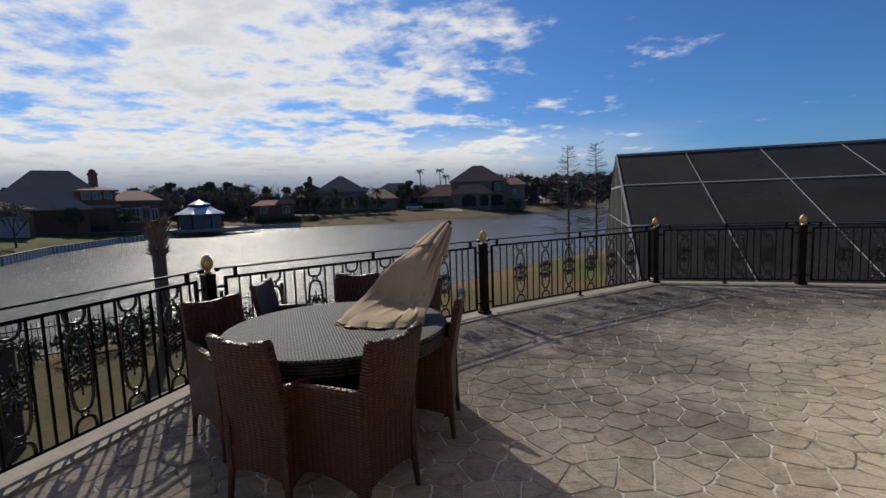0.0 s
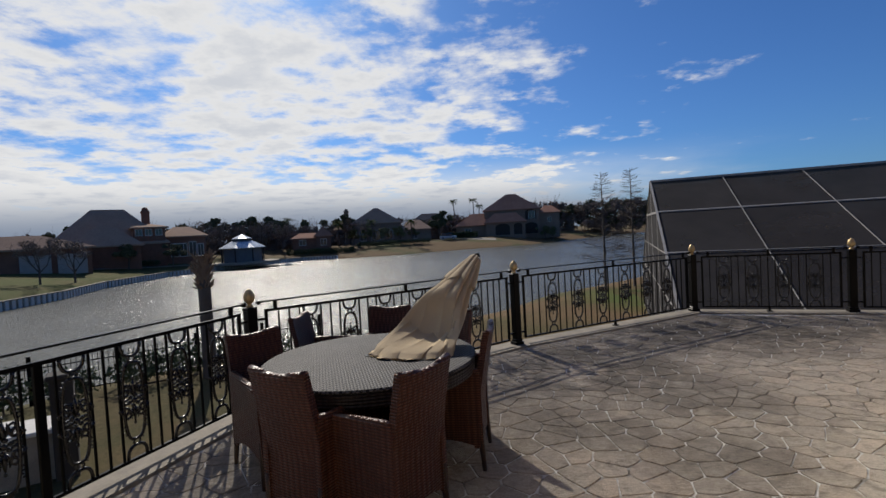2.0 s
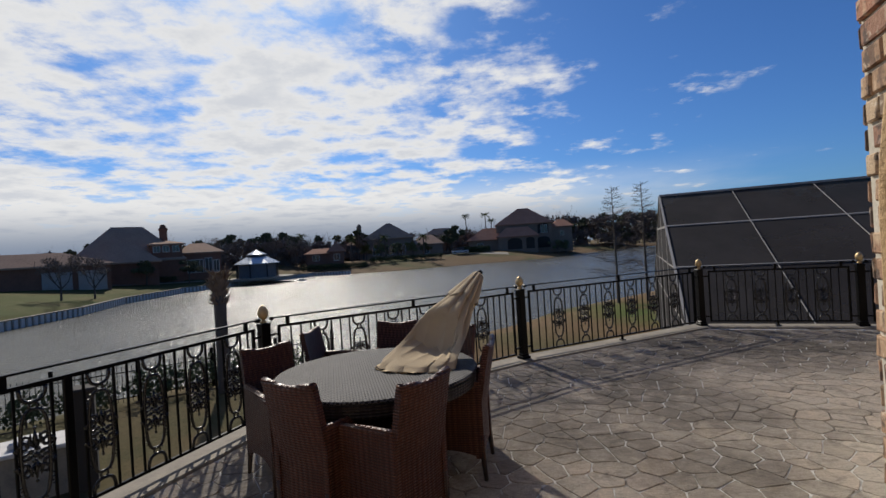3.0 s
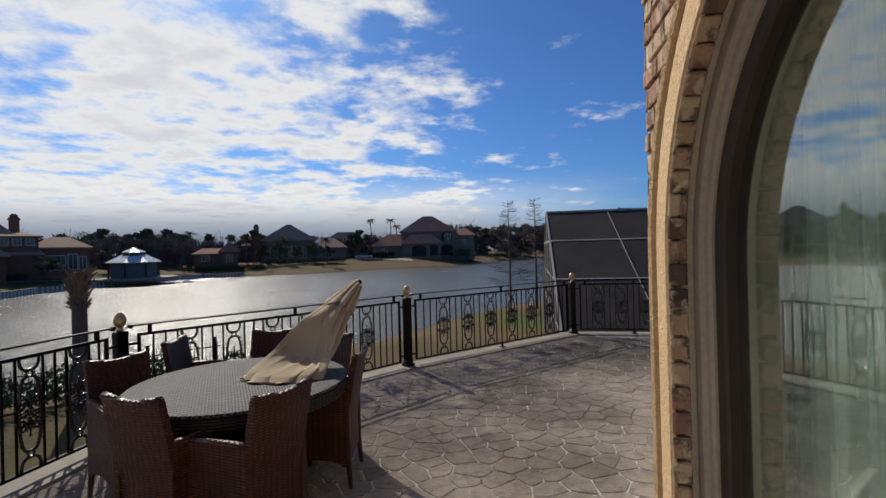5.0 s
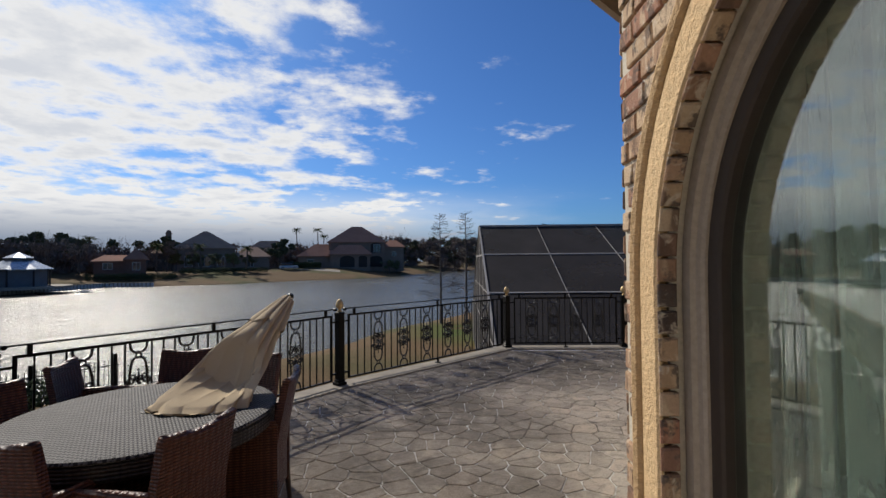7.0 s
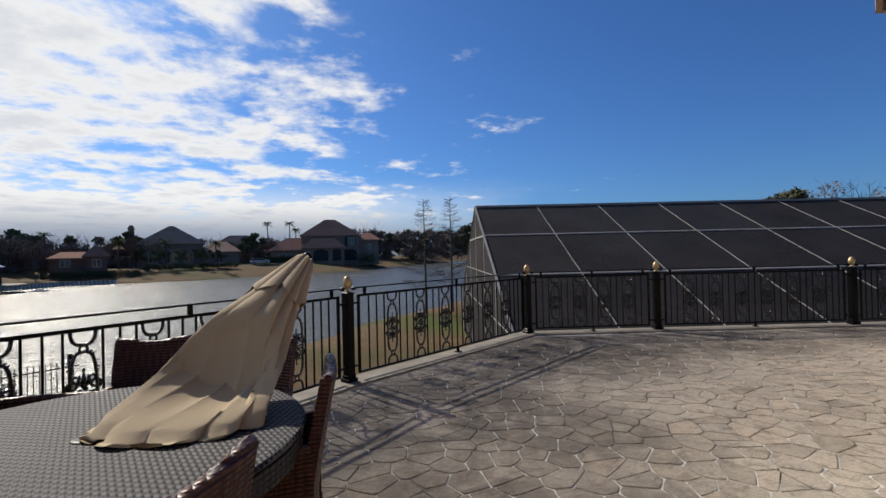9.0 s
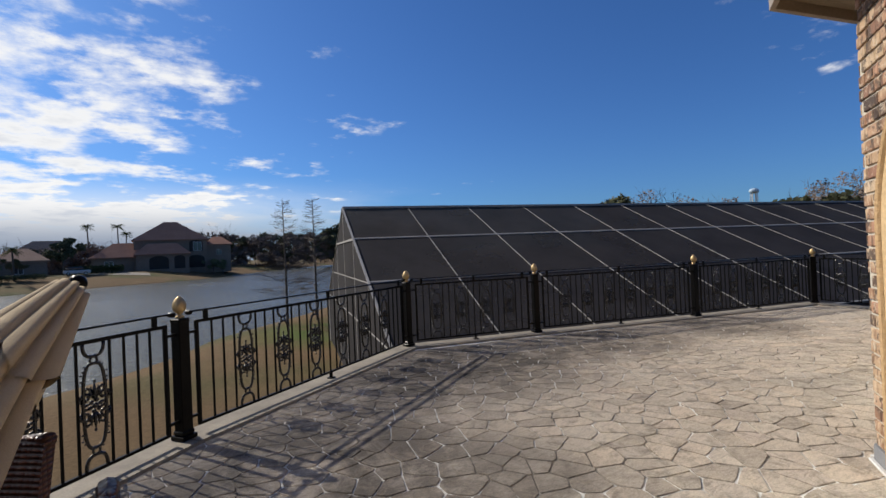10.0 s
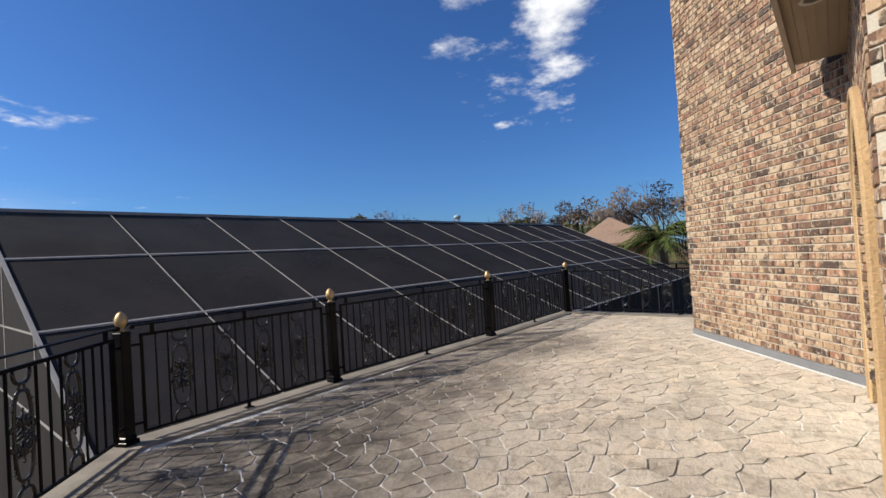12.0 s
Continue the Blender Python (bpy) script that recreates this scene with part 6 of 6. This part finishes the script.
def woods(name, label, bands, seed, evergreen):
    """Far woods in one piece: bands of (x0, y0, x1, y1, base, height, trees)."""
    rnd = random.Random(seed)
    bm = bmesh.new()
    for x0, y0, x1, y1, base, height, count in bands:
        for k in range(count):
            u = (k + rnd.uniform(0, 1)) / count
            x, y = x0 + (x1 - x0) * u + rnd.gauss(0, 3), y0 + (y1 - y0) * u + rnd.gauss(0, 5)
            h = height * rnd.uniform(0.65, 1.15)
            if evergreen:
                blobs = [(x + rnd.gauss(0, 0.2) * h, y + rnd.gauss(0, 0.2) * h, base + h * rnd.uniform(0.12, 0.85), h * rnd.uniform(0.14, 0.24), h * rnd.uniform(0.1, 0.17)) for _ in range(8)]
                leaves(bm, blobs, 1000, 0.046 * h, rnd)
            else:
                blobs = [(x + rnd.gauss(0, 0.2) * h, y + rnd.gauss(0, 0.2) * h, base + h * rnd.uniform(0.08, 0.8), h * rnd.uniform(0.15, 0.25), h * rnd.uniform(0.1, 0.2)) for _ in range(8)]
                leaves(bm, blobs, 1100, 0.033 * h, rnd)
                for _ in range(3):
                    branches(bm, Vector((x + rnd.gauss(0, 0.8), y, base)), Vector((rnd.gauss(0, 0.12), rnd.gauss(0, 0.12), 1)).normalized(), h * 0.55, 0.10, 2, rnd, 0.45, 0.3, 4)
    tagged(part(name, bm, EVERGREEN if evergreen else BROWN_LEAF, recalc=False), label, "woods", kind="stuff")


woods("far_evergreens", "dark evergreen woods beyond the lake", [(30, 200, 62, 188, 0, 13, 14), (60, 186, 130, 190, 0, 16.5, 24), (-150, 120, -70, 150, -1, 8.5, 18), (-66, 128, -44, 140, -1, 9.5, 9), (-44, 140, 0, 176, -1, 9, 12), (-78, 62, -60, 92, -1, 8, 9), (100, 60, 200, 10, -1, 10, 12)], 61, True)
woods("far_bare_woods", "brown leafless woods beyond the lake", [(14, 182, 120, 196, -1, 13.5, 34), (-62, 112, -14, 150, -1, 8.0, 46), (-14, 150, 30, 186, -1, 9, 24), (-150, 90, -75, 112, -1, 8, 18), (-68, 80, -50, 112, -1, 7.5, 22), (90, 70, 120, -20, -2, 10.5, 20), (44, 165, 112, 160, -1, 4.5, 18)], 62, False)


def water_tower(x, y, z):
    w = thing("water_tower", "pale blue water tower far off", "water tower", at=(x, y, -1.5))
    bm = bmesh.new()
    lathe(bm, [(0.6, z - 2.3), (2.1, z - 1.7), (2.4, z - 0.8), (2.1, z), (1.0, z + 0.6), (0.2, z + 0.75)], 24)
    part("tank", bm, FAR_BLUE, w, smooth=True)
    for k in range(6):
        a = math.tau * k / 6
        bm = bmesh.new()
        sweep(bm, [(2.0 * math.cos(a), 2.0 * math.sin(a), 0), (1.6 * math.cos(a), 1.6 * math.sin(a), z - 1.7)], 0.18, 6)
        part("leg", bm, FAR_TRIM, w)


FAR_BLUE = two_scale("tower_paint", (0.42, 0.58, 0.72), (0.36, 0.50, 0.64), 0.5, 0.5, 4, 0.05)
water_tower(279.7, 115.1, 29.0)


def fountain(x, y, s):
    f = thing("fountain", "low white splash of a lake fountain", "fountain", "lake fountains", (x, y, LAKE_Z - 0.02))
    bm = bmesh.new()
    rnd = random.Random(int(x * 7))
    for k in range(120):
        a, r = rnd.uniform(0, math.tau), s * rnd.uniform(0, 1) ** 0.7
        ball(bm, (r * math.cos(a), r * math.sin(a), rnd.uniform(0.0, 0.45) * (1 - r / s) + 0.03), rnd.uniform(0.04, 0.10))
    tagged(part("spray", bm, CAULK, f, "white foam"), kind="stuff")


fountain(-34.5, 80.0, 1.1)


# ---- stones of the terrace floor ----
def clip(poly, px, py, nx, ny):
    """The part of a plan polygon on the inner side of a line through p with outward normal n."""
    out = []
    for i, a in enumerate(poly):
        b = poly[(i + 1) % len(poly)]
        da, db = (a[0] - px) * nx + (a[1] - py) * ny, (b[0] - px) * nx + (b[1] - py) * ny
        if da <= 0:
            out.append(a)
        if (da < 0) != (db < 0):
            k = da / (da - db)
            out.append((a[0] + (b[0] - a[0]) * k, a[1] + (b[1] - a[1]) * k))
    return out


def stone_cells():
    rnd = random.Random(9)
    pts = []
    spacing = 0.205
    y, row = -4.6, 0
    while y < 8.2:
        x = -5.0 + (0.5 * spacing if row % 2 else 0)
        while x < 13.0:
            pts.append((x + rnd.uniform(-0.10, 0.10), y + rnd.uniform(-0.088, 0.088)))
            x += spacing * 1.12
        y += spacing * 0.84
        row += 1
    arr = np.array(pts)
    rim = inset(RIM, 0.15)
    edges = []
    for a, b in zip(rim, rim[1:]):
        d = (Vector(b) - Vector(a)).normalized()
        edges.append((a[0], a[1], -d.y, d.x))
    walls = [(back_a, CORNER_A), (CORNER_A, CORNER_B), (CORNER_B, CORNER_I), (CORNER_I, CORNER_C)]
    house_side = [tuple(back_a), tuple(CORNER_A), tuple(CORNER_B), tuple(CORNER_I), tuple(CORNER_C), (10.6, 1.0), (6, -6), (-0.5, -6)]

    def indoors(p):
        n, c = len(house_side), False
        for i in range(n):
            (x0, y0), (x1, y1) = house_side[i], house_side[(i + 1) % n]
            if (y0 > p[1]) != (y1 > p[1]) and p[0] < (x1 - x0) * (p[1] - y0) / (y1 - y0) + x0:
                c = not c
        return c
    cells = []
    for i, (x, y) in enumerate(pts):
        if any((x - ex) * nx + (y - ey) * ny > 0.12 for ex, ey, nx, ny in edges):
            continue
        near = arr[np.hypot(arr[:, 0] - x, arr[:, 1] - y) < 1.3]
        poly = [(x - 1, y - 1), (x + 1, y - 1), (x + 1, y + 1), (x - 1, y + 1)]
        gap = rnd.uniform(0.0026, 0.006)
        for qx, qy in near:
            dx_, dy_ = qx - x, qy - y
            d = math.hypot(dx_, dy_)
            if d < 1e-6:
                continue
            poly = clip(poly, x + dx_ / 2 - dx_ / d * gap, y + dy_ / 2 - dy_ / d * gap, dx_ / d, dy_ / d)
            if len(poly) < 3:
                break
        for ex, ey, nx, ny in edges:
            if len(poly) >= 3:
                poly = clip(poly, ex, ey, nx, ny)
        if len(poly) < 3:
            continue
        cx, cy = sum(p[0] for p in poly) / len(poly), sum(p[1] for p in poly) / len(poly)
        if indoors((cx, cy)) and all(indoors(p) for p in poly):
            continue
        area = 0.5 * abs(sum(a[0] * b[1] - b[0] * a[1] for a, b in zip(poly, poly[1:] + poly[:1])))
        if area > 0.006:
            cells.append((cx, cy, poly))
    return cells


def stone_shape(cx, cy, poly, rnd, ox, oy):
    """Points and faces of one stone with softened, slightly wavy edges."""
    ring = []
    for a, b in zip(poly, poly[1:] + poly[:1]):
        ln = math.hypot(b[0] - a[0], b[1] - a[1])
        k = 3 if ln > 0.16 else (2 if ln > 0.06 else 1)
        for j in range(k):
            u = j / k
            x, y = a[0] + (b[0] - a[0]) * u, a[1] + (b[1] - a[1]) * u
            pull = 0.96 if j == 0 and k > 1 else 1.0
            w = 0.006 * noise.noise((x * 9, y * 9, 3.0)) if j else 0.0
            ring.append((cx + (x - cx) * pull + w, cy + (y - cy) * pull + w))
    tilt = (rnd.gauss(0, 0.004), rnd.gauss(0, 0.004))
    h = rnd.uniform(0.0, 0.002)
    vs, fs = [], []
    n = len(ring)
    for s, z in ((1.0, -0.010), (1.0, -0.004), (0.972, 0.0005)):
        for x, y in ring:
            px, py = cx + (x - cx) * s, cy + (y - cy) * s
            vs.append((px - ox, py - oy, z + (h + (px - cx) * tilt[0] + (py - cy) * tilt[1] if z > -0.01 else 0)))
    for k in range(2):
        for i in range(n):
            j = (i + 1) % n
            fs.append((k * n + i, k * n + j, (k + 1) * n + j, (k + 1) * n + i))
    fs.append(tuple(2 * n + i for i in range(n)))
    return vs, fs


def lay_stones():
    rnd = random.Random(17)
    floor = bpy.data.objects["floor"]
    cells = stone_cells()
    near = [c for c in cells if -2.2 < c[0] < 5.2 and 2.5 < c[1] < 7.2][:300]
    taken = {id(c) for c in near}
    for c in near:
        vs, fs = stone_shape(*c, rnd, c[0], c[1])
        me = bpy.data.meshes.new("stone")
        me.from_pydata(vs, [], fs)
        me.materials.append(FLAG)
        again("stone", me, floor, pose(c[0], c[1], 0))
    vs, fs = [], []
    for c in cells:
        if id(c) not in taken:
            v, f = stone_shape(*c, rnd, 0, 0)
            fs += [tuple(i + len(vs) for i in q) for q in f]
            vs += v
    me = bpy.data.meshes.new("stones")
    me.from_pydata(vs, [], fs)
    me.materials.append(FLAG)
    ob = new("stones", me)
    ob.parent = floor
    tagged(ob, kind="stuff")


lay_stones()
